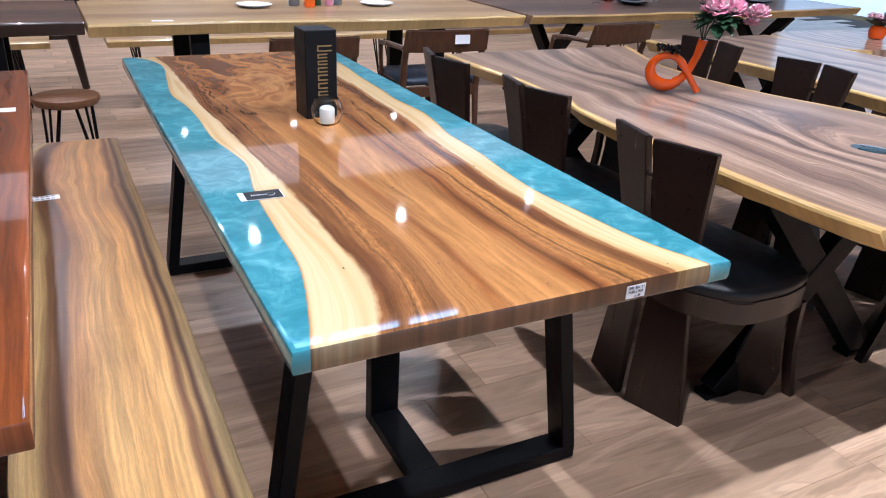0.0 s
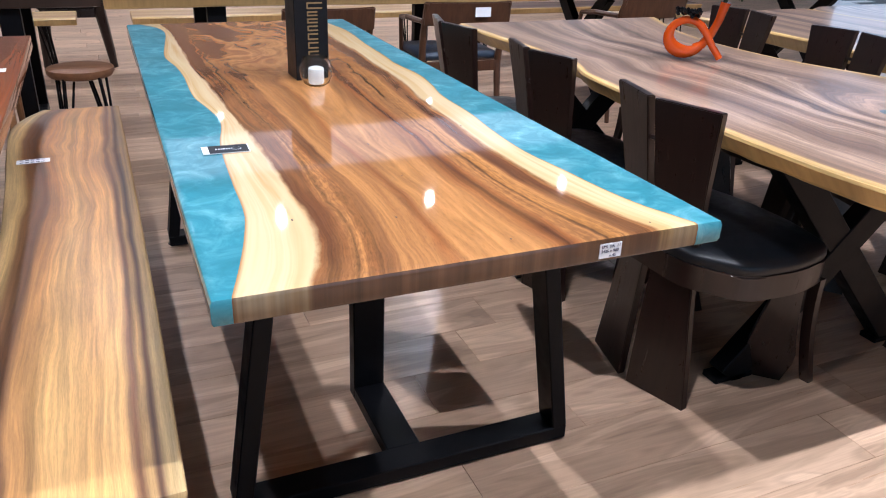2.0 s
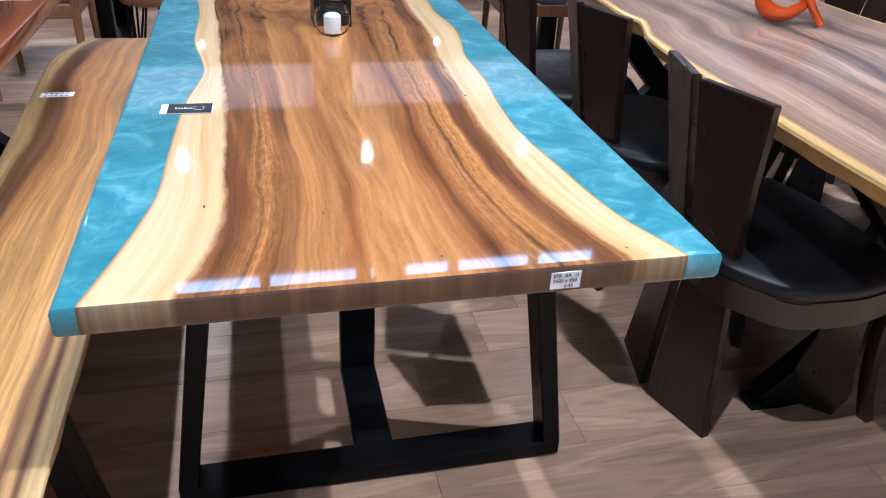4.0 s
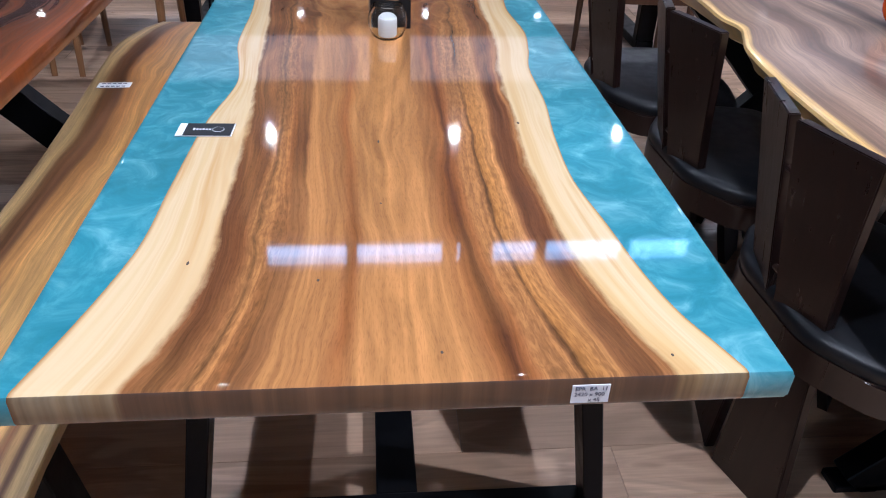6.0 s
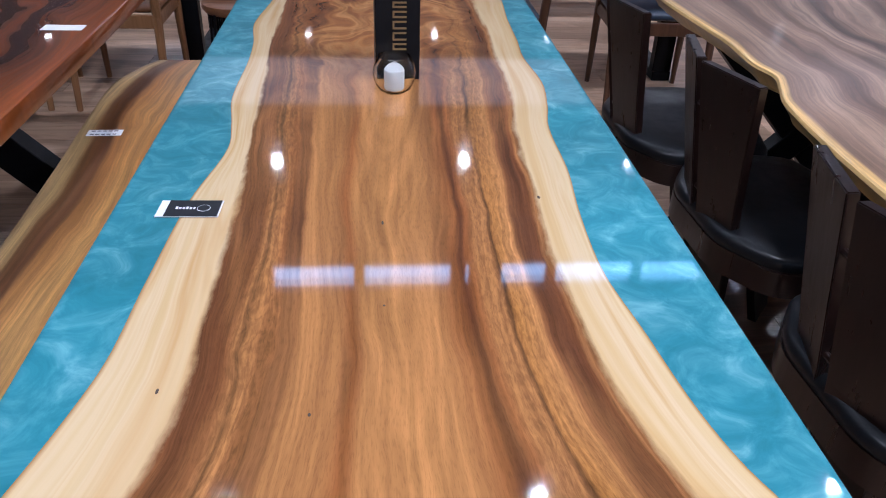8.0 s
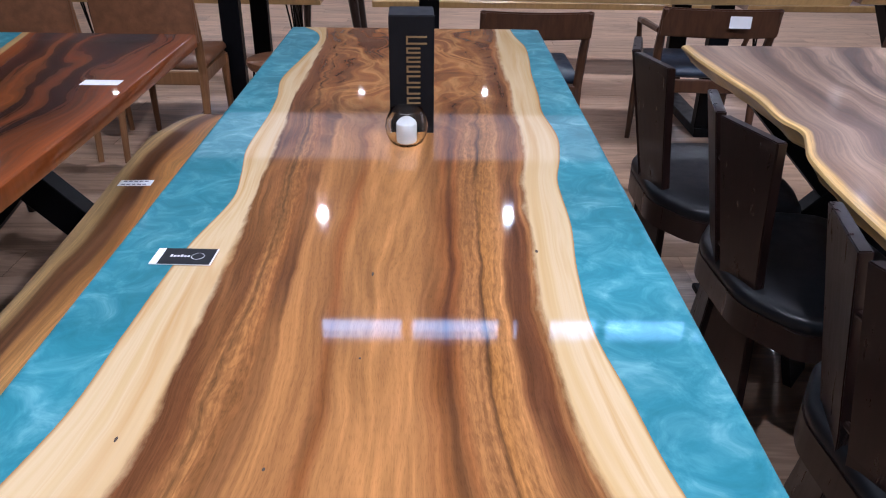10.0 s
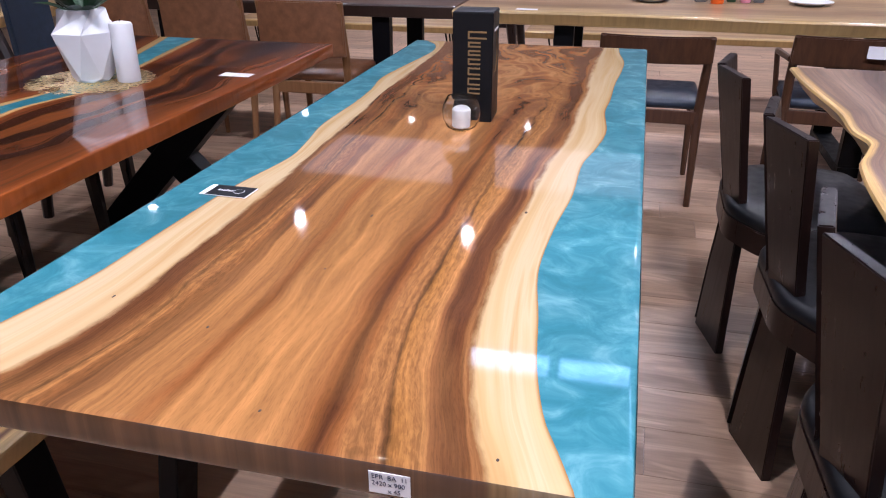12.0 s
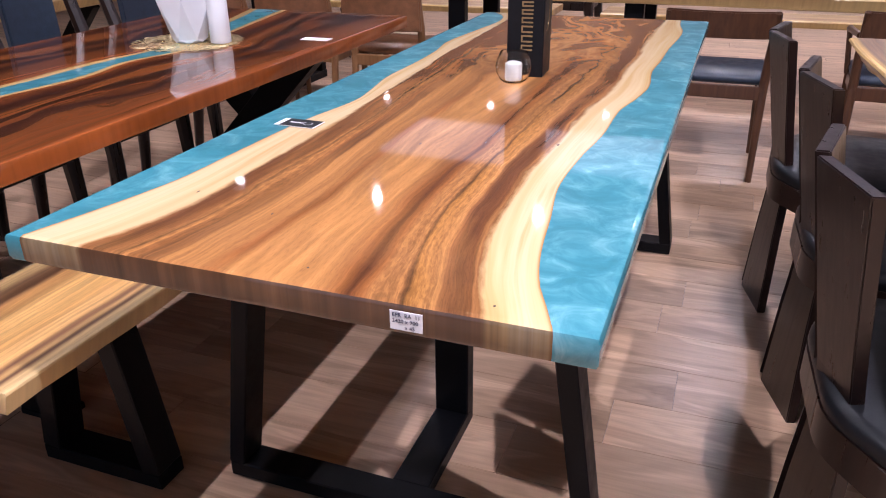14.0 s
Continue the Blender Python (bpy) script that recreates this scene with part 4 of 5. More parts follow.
vase = thing("faceted_vase", "white faceted ceramic vase holding green leaves", "vase", (-1.285, 1.55, RT + 0.006))
bm = bmesh.new()
rings = []
for r, z, ph in ((0.052, 0.0, 0), (0.062, 0.012, 30), (0.105, 0.155, 0), (0.072, 0.222, 30), (0.066, 0.225, 30), (0.06, 0.18, 0), (0.04, 0.05, 0)):
    rings.append([bm.verts.new((r * math.cos(radians(ph + 60 * k)), r * math.sin(radians(ph + 60 * k)), z)) for k in range(6)])
for a, b in zip(rings, rings[1:]):
    for k in range(6):
        bm.faces.new((a[k], a[(k + 1) % 6], b[(k + 1) % 6], b[k]))
bm.faces.new(rings[0][::-1])
bm.faces.new(rings[-1])
bmesh.ops.recalc_face_normals(bm, faces=bm.faces)
part("body", bm, white_ceramic, vase)


def leaf(bm, base, tip, width, droop=0.02):
    a, b = Vector(base), Vector(tip)
    side = (b - a).cross(Vector((0, 0, 1)))
    if side.length < 1e-4:
        side = Vector((1, 0, 0))
    side.normalize()
    rows = []
    for i in range(6):
        t = i / 5
        c = a.lerp(b, t) - Vector((0, 0, droop * t * t))
        w = width * math.sin(math.pi * min(1, t * 0.93 + 0.05)) / 2
        rows.append((bm.verts.new(c - side * w + Vector((0, 0, w * 0.3))), bm.verts.new(c), bm.verts.new(c + side * w + Vector((0, 0, w * 0.3)))))
    for p, q in zip(rows, rows[1:]):
        bm.faces.new((p[0], p[1], q[1], q[0]))
        bm.faces.new((p[1], p[2], q[2], q[1]))


rnd = random.Random(5)
for k in range(16):
    a = k * 2.4
    bm = bmesh.new()
    rr = 0.09 + 0.07 * rnd.random()
    leaf(bm, (0.02 * math.cos(a), 0.02 * math.sin(a), 0.20), (rr * math.cos(a), rr * math.sin(a), 0.27 + 0.10 * rnd.random()), 0.045, 0.04)
    part("leaf", bm, leaf_green, vase)

mat_ob = thing("placemat", "round gold woven wire placemat on the table", "placemat", (-1.30, 1.555, RT + 0.0035))
bm = bmesh.new()
rnd = random.Random(8)
for k in range(260):
    r0 = 0.19 * math.sqrt((k + 0.5) / 260)
    a0 = k * 2.39996
    rr = rnd.uniform(0.010, 0.018)
    cx, cy, ph = r0 * math.cos(a0), r0 * math.sin(a0), rnd.uniform(0, 6.28)
    sweep(bm, [(cx + rr * math.cos(q * math.pi / 4.5), cy + 0.7 * rr * math.sin(q * math.pi / 4.5 + ph * 0.1), 0.0012 * math.sin(q * 1.4 + ph)) for q in range(9)], 0.0011, 5, close=True)
part("wire_weave", bm, gold_wire, mat_ob)

pillar = thing("pillar_candle", "tall white pillar candle on the gold placemat", "candle", (-1.165, 1.565, RT + 0.006))
smooth(part("wax", lathe(bmesh.new(), [(0.034, 0.0), (0.036, 0.003), (0.0355, 0.176), (0.033, 0.181), (0.012, 0.186), (0.003, 0.185)], 28), pillar_wax, pillar), 40)
part("wick", sweep(bmesh.new(), [(0, 0, 0.184), (0.001, 0, 0.192)], 0.001, 6), steel, pillar)
paper_label(-0.885, 1.75, RT + 0.0005, 0, 0.11, 0.05, 0)

# ---- walnut live-edge table ----
wt = thing("walnut_table", "walnut slab dining table with pale live edges", "table")
wl = curve_through([(-0.01, 0.895), (0.15, 0.872), (0.45, 0.866), (0.9, 0.872), (1.15, 0.895), (1.25, 0.93), (1.33, 0.955), (1.42, 0.938), (1.6, 0.945), (1.8, 0.93), (2.0, 0.915), (2.2, 0.912)])
wr = curve_through([(-0.01, 1.98), (0.4, 1.96), (0.75, 1.93), (1.2, 1.79), (1.7, 1.79), (2.2, 1.98)])
smooth(part("slab", slab(wl, wr, -0.01, 2.2, TOP, 0.06, 80, 30, 0.010, 0.010, 0.006, None, 0.035, 0.03, 0.012, 11), walnut_slab, wt, "satin walnut slab"), 35)
bm = bmesh.new()
bmesh.ops.create_uvsphere(bm, u_segments=16, v_segments=6, radius=1.0, matrix=Matrix.Translation((1.49, 0.44, TOP - 0.0004)) @ pose(0, 0, 0, 0, 0, 25) @ Matrix.Diagonal((0.05, 0.075, 0.0009, 1)))
smooth(part("knot", bm, dark_resin, wt, "dark teal resin-filled knot"), 60)
cross_leg(wt, 0.98, 1.78, 0.45, TOP - 0.061)
cross_leg(wt, 0.98, 1.78, 1.85, TOP - 0.061)

vase2 = thing("orange_vase", "glossy orange loop-shaped ceramic vase with pink flowers", "vase", (1.40, 1.26, TOP + 0.001), -38)
bm = bmesh.new()
pts, rad = [], []
for i in range(25):
    a = radians(38 + 286 * i / 24)
    pts.append((0.062 * math.cos(a) - 0.012, 0, 0.082 + 0.056 * math.sin(a)))
    rad.append(0.0135 + 0.012 * math.exp(-((i - 17) / 5.5) ** 2))
smooth(part("loop", sweep(bm, pts, rad, 14), orange_glaze, vase2, "orange glazed loop"), 70)
smooth(part("neck", sweep(bmesh.new(), [(0.018, 0.004, 0.040), (0.045, 0.006, 0.054), (0.070, 0.006, 0.092), (0.090, 0.004, 0.145), (0.102, 0, 0.205)], [0.016, 0.016, 0.0145, 0.0145, 0.018], 14), orange_glaze, vase2), 70)
smooth(part("foot", sweep(bmesh.new(), [(0.030, -0.004, 0.124), (0.052, -0.006, 0.098), (0.083, -0.006, 0.05), (0.112, -0.004, 0.012)], [0.015, 0.0135, 0.0125, 0.0125], 14), orange_glaze, vase2), 70)
rnd = random.Random(3)
bm = bmesh.new()
for k in range(60):
    c = Vector((-0.015 + rnd.uniform(-0.042, 0.042), rnd.uniform(-0.022, 0.022), 0.152 + rnd.uniform(0.0, 0.022)))
    bmesh.ops.create_icosphere(bm, subdivisions=1, radius=rnd.uniform(0.006, 0.009), matrix=Matrix.Translation(c))
part("bead_cluster", bm, black_bead, vase2, "cluster of shiny black beads")


def flower(parent, c, r, seed, pale=0.55):
    """A full, ruffled bloom: rings of cupped petals round a core."""
    ob = new("flower")
    ob.parent = parent
    ob.location = c
    rnd = random.Random(seed)
    for ring, (n, tilt, size) in enumerate(((9, 100, 1.0), (9, 78, 1.0), (8, 55, 0.95), (6, 30, 0.85), (4, 12, 0.75))):
        for k in range(n):
            a = 2 * math.pi * k / n + ring * 0.37 + rnd.uniform(-0.2, 0.2)
            t = radians(90 - tilt + rnd.uniform(-8, 8))
            d = Vector((math.cos(a) * math.cos(t), math.sin(a) * math.cos(t), math.sin(t)))
            side = Vector((-math.sin(a), math.cos(a), 0))
            up_ = side.cross(d)
            bm = bmesh.new()
            rows_ = []
            for i in range(4):
                f = i / 3
                c_ = d * (r * size * (0.25 + 0.75 * f)) + up_ * (-r * 0.25 * f * f)
                w = r * 0.42 * math.sin(math.pi * (0.25 + 0.6 * f))
                rows_.append([bm.verts.new(c_ + side * w * q + up_ * (r * 0.14 * abs(q) + rnd.uniform(-0.05, 0.05) * r * f)) for q in (-1, -0.4, 0.4, 1)])
            for p, q in zip(rows_, rows_[1:]):
                for m_ in range(3):
                    bm.faces.new((p[m_], p[m_ + 1], q[m_ + 1], q[m_]))
            smooth(part("petal", bm, (petal_pink, petal_pale)[rnd.random() < pale], ob), 80)


for k, (dx, dy, dz, r) in enumerate(((0.125, -0.03, 0.315, 0.056), (0.19, 0.0, 0.31, 0.056), (0.155, 0.03, 0.36, 0.05), (0.275, -0.01, 0.31, 0.043), (0.262, 0.02, 0.275, 0.03), (0.08, 0.04, 0.35, 0.045))):
    flower(vase2, (dx, dy, dz), r, k)
for k in range(46):
    bm = bmesh.new()
    a, e = rnd.uniform(0, 6.28), rnd.uniform(-0.5, 1.0)
    rr = rnd.uniform(0.055, 0.095)
    d = Vector((math.cos(a) * math.cos(e), math.sin(a) * math.cos(e), math.sin(e)))
    o = Vector((0.135, 0, 0.27)) + d * 0.02
    leaf(bm, o, o + d * rr, rnd.uniform(0.04, 0.055), 0.02)
    part("leaf", bm, leaf_green, vase2)
for k in range(4):
    part("stem", sweep(bmesh.new(), [(0.10, 0, 0.19), (0.10 + 0.012 * (k - 1.5), 0.01 * (k % 2), 0.25), (0.10 + 0.03 * (k - 1.5), 0.02 * (k % 2), 0.29)], 0.0022, 6), leaf_green, vase2)

# ---- espresso chairs with split, waisted backs ----


def back_board(sy):
    """One waisted board that is both half the backrest and a rear leg; sy: side."""
    bm = bmesh.new()
    rowsb = []
    prof_x = curve_through([(0.0, 0.048), (0.22, 0.062), (0.42, 0.074), (0.6, 0.045), (0.848, 0.0)])
    prof_w = curve_through([(0.0, 0.185), (0.2, 0.155), (0.42, 0.125), (0.6, 0.142), (0.848, 0.180)])
    for i in range(15):
        z = 0.848 * i / 14
        x, w = prof_x(z), prof_w(z)
        ang = 0.27
        mid = 0.017 - 0.005 * z / 0.848
        rowsb.append([bm.verts.new(p) for p in ((x, sy * mid, z), (x + w * ang, sy * (mid + w), z), (x + w * ang + 0.024, sy * (mid + w - 0.005), z), (x + 0.025, sy * mid, z))])
    for a, b in zip(rowsb, rowsb[1:]):
        for k in range(4):
            bm.faces.new((a[k], a[(k + 1) % 4], b[(k + 1) % 4], b[k]))
    bm.faces.new(rowsb[0])
    bm.faces.new(rowsb[-1][::-1])
    bmesh.ops.recalc_face_normals(bm, faces=bm.faces)
    es = [e for e in bm.edges if len(e.link_faces) == 2 and e.calc_face_angle(0) > 0.6]
    bmesh.ops.bevel(bm, geom=es, offset=0.0025, segments=2, affect="EDGES")
    return bm


def seat_outline(grow=0.0):
    """Chamfered rear corners and a round front, every corner eased into a curve."""
    raw = [(0.070, -0.135), (0.165, -0.275), (0.335, -0.292), (0.475, -0.262), (0.512, -0.10), (0.512, 0.10), (0.475, 0.262), (0.335, 0.292), (0.165, 0.275), (0.070, 0.135)]
    cx = 0.29
    raw = [Vector((cx + (x - cx) * (1 + grow / 0.22), y * (1 + grow / 0.28))) for x, y in raw]
    out = []
    n = len(raw)
    for i, p in enumerate(raw):
        a, b = raw[i - 1], raw[(i + 1) % n]
        p0, p1 = p.lerp(a, min(0.45, 0.05 / (p - a).length)), p.lerp(b, min(0.45, 0.05 / (p - b).length))
        for k in range(5):
            t = k / 4
            q = p0 * (1 - t) ** 2 + p * 2 * t * (1 - t) + p1 * t * t
            out.append((q.x, q.y))
    return out


def cushion(bm, z0, z1):
    """A domed pad over the seat's outline."""
    rings = [[bm.verts.new((x, y, z)) for x, y in seat_outline(g)] for g, z in ((-0.004, z0), (0.0, z0 + 0.012), (-0.001, z1 - 0.016), (-0.007, z1 - 0.006), (-0.022, z1), (-0.08, z1 + 0.006), (-0.15, z1 + 0.008))]
    for a, b in zip(rings, rings[1:]):
        for k in range(len(a)):
            bm.faces.new((a[k], a[(k + 1) % len(a)], b[(k + 1) % len(a)], b[k]))
    bm.faces.new(rings[0][::-1])
    bm.faces.new(rings[-1])
    return bm


def prism(bm, outline, z0, z1, soft=0.004):
    lo = [bm.verts.new((x, y, z0)) for x, y in outline]
    hi = [bm.verts.new((x, y, z1)) for x, y in outline]
    n = len(outline)
    bm.faces.new(lo[::-1])
    top = bm.faces.new(hi)
    for i in range(n):
        bm.faces.new((lo[i], lo[(i + 1) % n], hi[(i + 1) % n], hi[i]))
    bmesh.ops.bevel(bm, geom=[e for e in top.edges], offset=soft, segments=2, affect="EDGES")
    return bm


def split_chair(place, turn, group):
    ob = thing("dining_chair", "espresso-stained chair with split board back and black seat", "chair", place, turn, group)
    for sy in (-1, 1):
        part("back_board", back_board(sy), espresso, ob)
    smooth(part("seat_frame", prism(bmesh.new(), seat_outline(), 0.368, 0.436, 0.004), espresso, ob), 40)
    smooth(part("seat_pad", cushion(bmesh.new(), 0.436, 0.476), dark_leather, ob, "black leather seat pad"), 60)
    for sy in (-1, 1):
        leg = new("front_leg")
        leg.parent = ob
        for nm in ("wide_board", "edge_board"):
            bm = bmesh.new()
            rows_ = []
            for i in range(11):
                z = 0.368 * i / 10
                t = 1 - z / 0.368
                fl = t ** 1.7
                cx, cy = 0.455 + 0.088 * fl, 0.232 - 0.012 * t
                if nm == "wide_board":  # leans in under the seat, towards its middle
                    ax, ay = cx - 0.012, cy - 0.004
                    bx, by = ax - (0.045 + 0.075 * t), ay - (0.035 + 0.085 * t)
                    if t > 0.75:
                        ax, ay = ax - 0.14 * (t - 0.75), ay - 0.12 * (t - 0.75)
                    nx, ny = -0.017, 0.017
                else:
                    ax, ay, bx, by = cx, cy, cx + 0.026, cy - 0.004
                    nx, ny = 0.004, 0.030
                rows_.append([bm.verts.new((px, sy * py, z)) for px, py in ((ax, ay), (bx, by), (bx + nx, by + ny), (ax + nx, ay + ny))])
            for a, b in zip(rows_, rows_[1:]):
                for k in range(4):
                    bm.faces.new((a[k], a[(k + 1) % 4], b[(k + 1) % 4], b[k]))
            bm.faces.new(rows_[0])
            bm.faces.new(rows_[-1][::-1])
            bmesh.ops.recalc_face_normals(bm, faces=bm.faces)
            smooth(part(nm, bm, espresso, leg), 35)
    for x, z in ((0.073, 0.52), (0.033, 0.74)):
        part("dowel", sweep(bmesh.new(), [(x, -0.02, z), (x, 0.02, z)], 0.007, 8), espresso, ob)
    return ob


GROUP = "split-back chairs at the walnut table"
chair_a = split_chair((0.692, 0.549, 0), 3, GROUP)
copy_thing(chair_a, pose(0.697, 1.205, 0, 0, 0, 3))
copy_thing(chair_a, pose(0.640, 1.778, 0, 0, 0, 0))
for y in (0.60, 1.23, 1.83):
    copy_thing(chair_a, pose(2.235, y, 0, 0, 0, 180 + (2 if y > 1 else -2)))

# second walnut table beyond those chairs
wt2 = thing("walnut_table", "second walnut slab table with pale live edge", "table", (2.33, 0, 0))
smooth(part("slab", slab(curve_through([(0.1, 0.0), (0.9, -0.03), (1.6, 0.02), (2.45, -0.02)]), curve_through([(0.1, 0.95), (1.2, 1.0), (2.45, 0.93)]), 0.1, 2.45, TOP - 0.02, 0.065, 40, 16, 0.01, 0.01, 0.006, None, 0.03, 0.03, 0.012, 17), walnut_slab, wt2, "satin walnut slab"), 35)
cross_leg(wt2, 0.1, 0.85, 0.5, TOP - 0.086)
cross_leg(wt2, 0.1, 0.85, 2.05, TOP - 0.086)

# ---- back row ----
blond = thing("blond_table", "long blond slab table with live edge on black legs", "table", (-0.52, 4.3, 0), -90)
smooth(part("slab", slab(curve_through([(0, -0.02), (0.7, 0.02), (1.4, -0.02), (2.58, 0.01)]), curve_through([(0, 0.97), (0.8, 0.95), (1.6, 1.0), (2.58, 0.98)]), 0, 2.58, TOP, 0.07, 50, 16, 0.012, 0.012, 0.006, None, 0.03, 0.03, 0.012, 23), blond_slab, blond, "blond slab with pale edge"), 35)


def pair_leg(parent, y):
    ob = new("leg_frame")
    ob.parent = parent
    ob.location = (0, y, 0)
    part("foot_bar", box(bmesh.new(), 0.12, 0.86, -0.05, 0.05, 0.0, 0.05), steel, ob)
    for x in (0.16, 0.82):
        part("upright", box(bmesh.new(), x - 0.03, x + 0.03, -0.05, 0.05, 0.05, TOP - 0.07), steel, ob)


pair_leg(blond, 0.56)
pair_leg(blond, 2.02)
dark_t = thing("dark_walnut_table", "dark walnut slab table with pale live edge", "table", (2.10, 4.3, 0), -90)
smooth(part("slab", slab(curve_through([(0, 0.0), (1.0, 0.03), (3.2, 0.0)]), curve_through([(0, 0.99), (0.6, 1.02), (1.3, 0.98), (2.2, 1.03), (3.2, 0.96)]), 0.01, 3.25, TOP, 0.06, 50, 16, 0.012, 0.012, 0.006, None, 0.03, 0.03, 0.012, 29), dark_slab, dark_t, "dark walnut slab with pale edge"), 35)
cross_leg(dark_t, 0.1, 0.9, 0.5, TOP - 0.061)
cross_leg(dark_t, 0.1, 0.9, 2.6, TOP - 0.061)


def hairpin(parent, x, y, z, dx, dy):
    leg = part("hairpin_leg", sweep(bmesh.new(), [(x - 0.04, y, z), (x - 0.006 + dx, y + dy, 0.012), (x + dx, y + dy, 0.006), (x + 0.006 + dx, y + dy, 0.012), (x + 0.04, y, z)], 0.006, 8), steel, parent)
    part("third_rod", sweep(bmesh.new(), [(x + dx, y + dy, 0.012), (x + dx * 0.2, y + dy * 0.2 - 0.045, z)], 0.006, 8), steel, leg)


def back_bench(place, length, mat, label):
    ob = thing("slab_bench", label, "bench", place, -90)
    smooth(part("seat_slab", slab(curve_through([(0, 0), (length / 2, 0.01), (length, 0)]), curve_through([(0, 0.36), (length / 2, 0.35), (length, 0.36)]), 0, length, 0.45, 0.05, 30, 10, 0.01, 0.01, 0.005, None, 0.015, 0.015, 0.006, 31), mat, ob), 35)
    for y in (0.2, length - 0.2):
        for x in (0.06, 0.30):
            hairpin(ob, x, y, 0.40, 0.02 if x > 0.2 else -0.02, 0.03)
    return ob


back_bench((-0.35, 5.15, 0), 2.3, blond_slab, "blond slab bench on thin black hairpin legs")
back_bench((2.15, 5.15, 0), 2.4, dark_slab, "dark slab bench on thin black hairpin legs")
dark_l = thing("dark_walnut_table", "dark slab table with worn edge beside the blond table", "table", (-2.68, 4.35, 0), -90)
smooth(part("slab", slab(curve_through([(0, 0.0), (1.0, 0.03), (2.15, 0.0)]), curve_through([(0, 0.9), (0.9, 0.93), (2.15, 0.9)]), 0, 2.15, TOP, 0.07, 40, 12, 0.01, 0.01, 0.006, None, 0.02, 0.02, 0.01, 37), old_slab, dark_l, "dark slab with worn edge"), 35)
pair_leg(dark_l, 0.4)
pair_leg(dark_l, 1.72)
back_bench((-2.6, 5.2, 0), 1.9, blond_slab, "striped blond slab bench on hairpin legs")


def framed_chair(name, label, place, turn, wood, leather, group, wide=0.46, back_h=0.76, back_depth=0.11, back_leather=False, arms=False, back_w=None, stout=1.0):
    """Four-legged chair with a raked curved back; local +y is the way it faces."""
    ob = thing(name, label, "chair", place, turn, group)
    h = wide / 2
    for sx in (-1, 1):
        part("rear_leg", sweep(bmesh.new(), [(sx * (h - 0.02), -0.02, 0.0), (sx * (h - 0.02), 0.03, 0.42), (sx * (h - 0.015), 0.0, 0.58), (sx * (h - 0.01), -0.07 * stout, back_h)], [r * stout for r in (0.014, 0.021, 0.02, 0.015)], 8), wood, ob)
        part("front_leg", sweep(bmesh.new(), [(sx * (h - 0.02), 0.44, 0.0), (sx * (h - 0.025), 0.42, 0.42)], [0.013 * stout, 0.021 * stout], 8), wood, ob)
        part("side_rail", box(bmesh.new(), sx * (h - 0.025) - 0.011, sx * (h - 0.025) + 0.011, 0.03, 0.43, 0.37, 0.43), wood, ob)
    part("front_rail", box(bmesh.new(), -h + 0.02, h - 0.02, 0.41, 0.432, 0.37, 0.43), wood, ob)
    part("rear_rail", box(bmesh.new(), -h + 0.02, h - 0.02, 0.015, 0.037, 0.37, 0.43), wood, ob)
    bm = bmesh.new()
    box(bm, -h + 0.012, h - 0.012, 0.035, 0.45, 0.432, 0.475, 0.014)
    smooth(part("seat_pad", bm, leather, ob, "leather seat pad"), 50)
    bm = bmesh.new()
    n = 12
    th = 0.03 if back_leather else 0.02
    prev = None
    bw = back_w or wide + 0.008
    for i in range(n + 1):
        x = -bw / 2 + bw * i / n
        c = -0.055 - 0.035 * (1 - (x / h) ** 2)
        ring = [bm.verts.new(p) for p in ((x, c, back_h - back_depth), (x, c - 0.02, back_h + 0.005), (x, c + th - 0.02, back_h + 0.005), (x, c + th, back_h - back_depth))]
        if prev:
            for k in range(4):
                bm.faces.new((prev[k], prev[(k + 1) % 4], ring[(k + 1) % 4], ring[k]))
        else:
            bm.faces.new(ring[::-1])
        prev = ring
    bm.faces.new(prev)
    bmesh.ops.recalc_face_normals(bm, faces=bm.faces)
    es = [e for e in bm.edges if len(e.link_faces) == 2 and e.calc_face_angle(0) > 0.7]
    bmesh.ops.bevel(bm, geom=es, offset=0.006, segments=2, affect="EDGES")
    smooth(part("backrest", bm, leather if back_leather else wood, ob, "curved backrest"), 50)
    if arms:
        for sx in (-1, 1):
            part("armrest", sweep(bmesh.new(), [(sx * h, -0.03, 0.66), (sx * (h + 0.03), 0.15, 0.66), (sx * (h + 0.02), 0.3, 0.64)], [0.014, 0.016, 0.013], 8), wood, ob)
            part("arm_post", sweep(bmesh.new(), [(sx * (h - 0.01), 0.38, 0.42), (sx * (h + 0.02), 0.30, 0.635)], 0.013, 8), wood, ob)
    return ob


G2 = "walnut chairs along the back tables"
c1 = framed_chair("side_chair", "dark walnut chair with low curved back and navy seat", (0.49, 2.86, 0), 0, walnut_frame, navy_leather, G2)
ac = framed_chair("arm_chair", "dark walnut armchair with curved back and navy seat", (1.30, 2.98, 0), -3, walnut_frame, navy_leather, G2, 0.50, 0.76, 0.12, False, True)
copy_thing(ac, pose(2.55, 3.0, 0, 0, 0, 5))
pl = thing("price_card", "small white price card hung on a chair back", "label", (1.36, 2.862, 0.715), -3)
part("paper", box(bmesh.new(), -0.045, 0.045, 0, 0.001, -0.025, 0.025, 0), paper, pl)
G3 = "brown leather chairs"
l1 = framed_chair("leather_chair", "light wood chair with brown leather back and seat", (-1.19, 3.02, 0), 0, oak_frame, tan_leather, G3, 0.44, 0.835, 0.26, True)
copy_thing(l1, pose(-1.72, 3.02, 0, 0, 0, 2))
copy_thing(l1, pose(-2.24, 3.02, 0, 0, 0, -2))
G4 = "navy chairs at the red table"
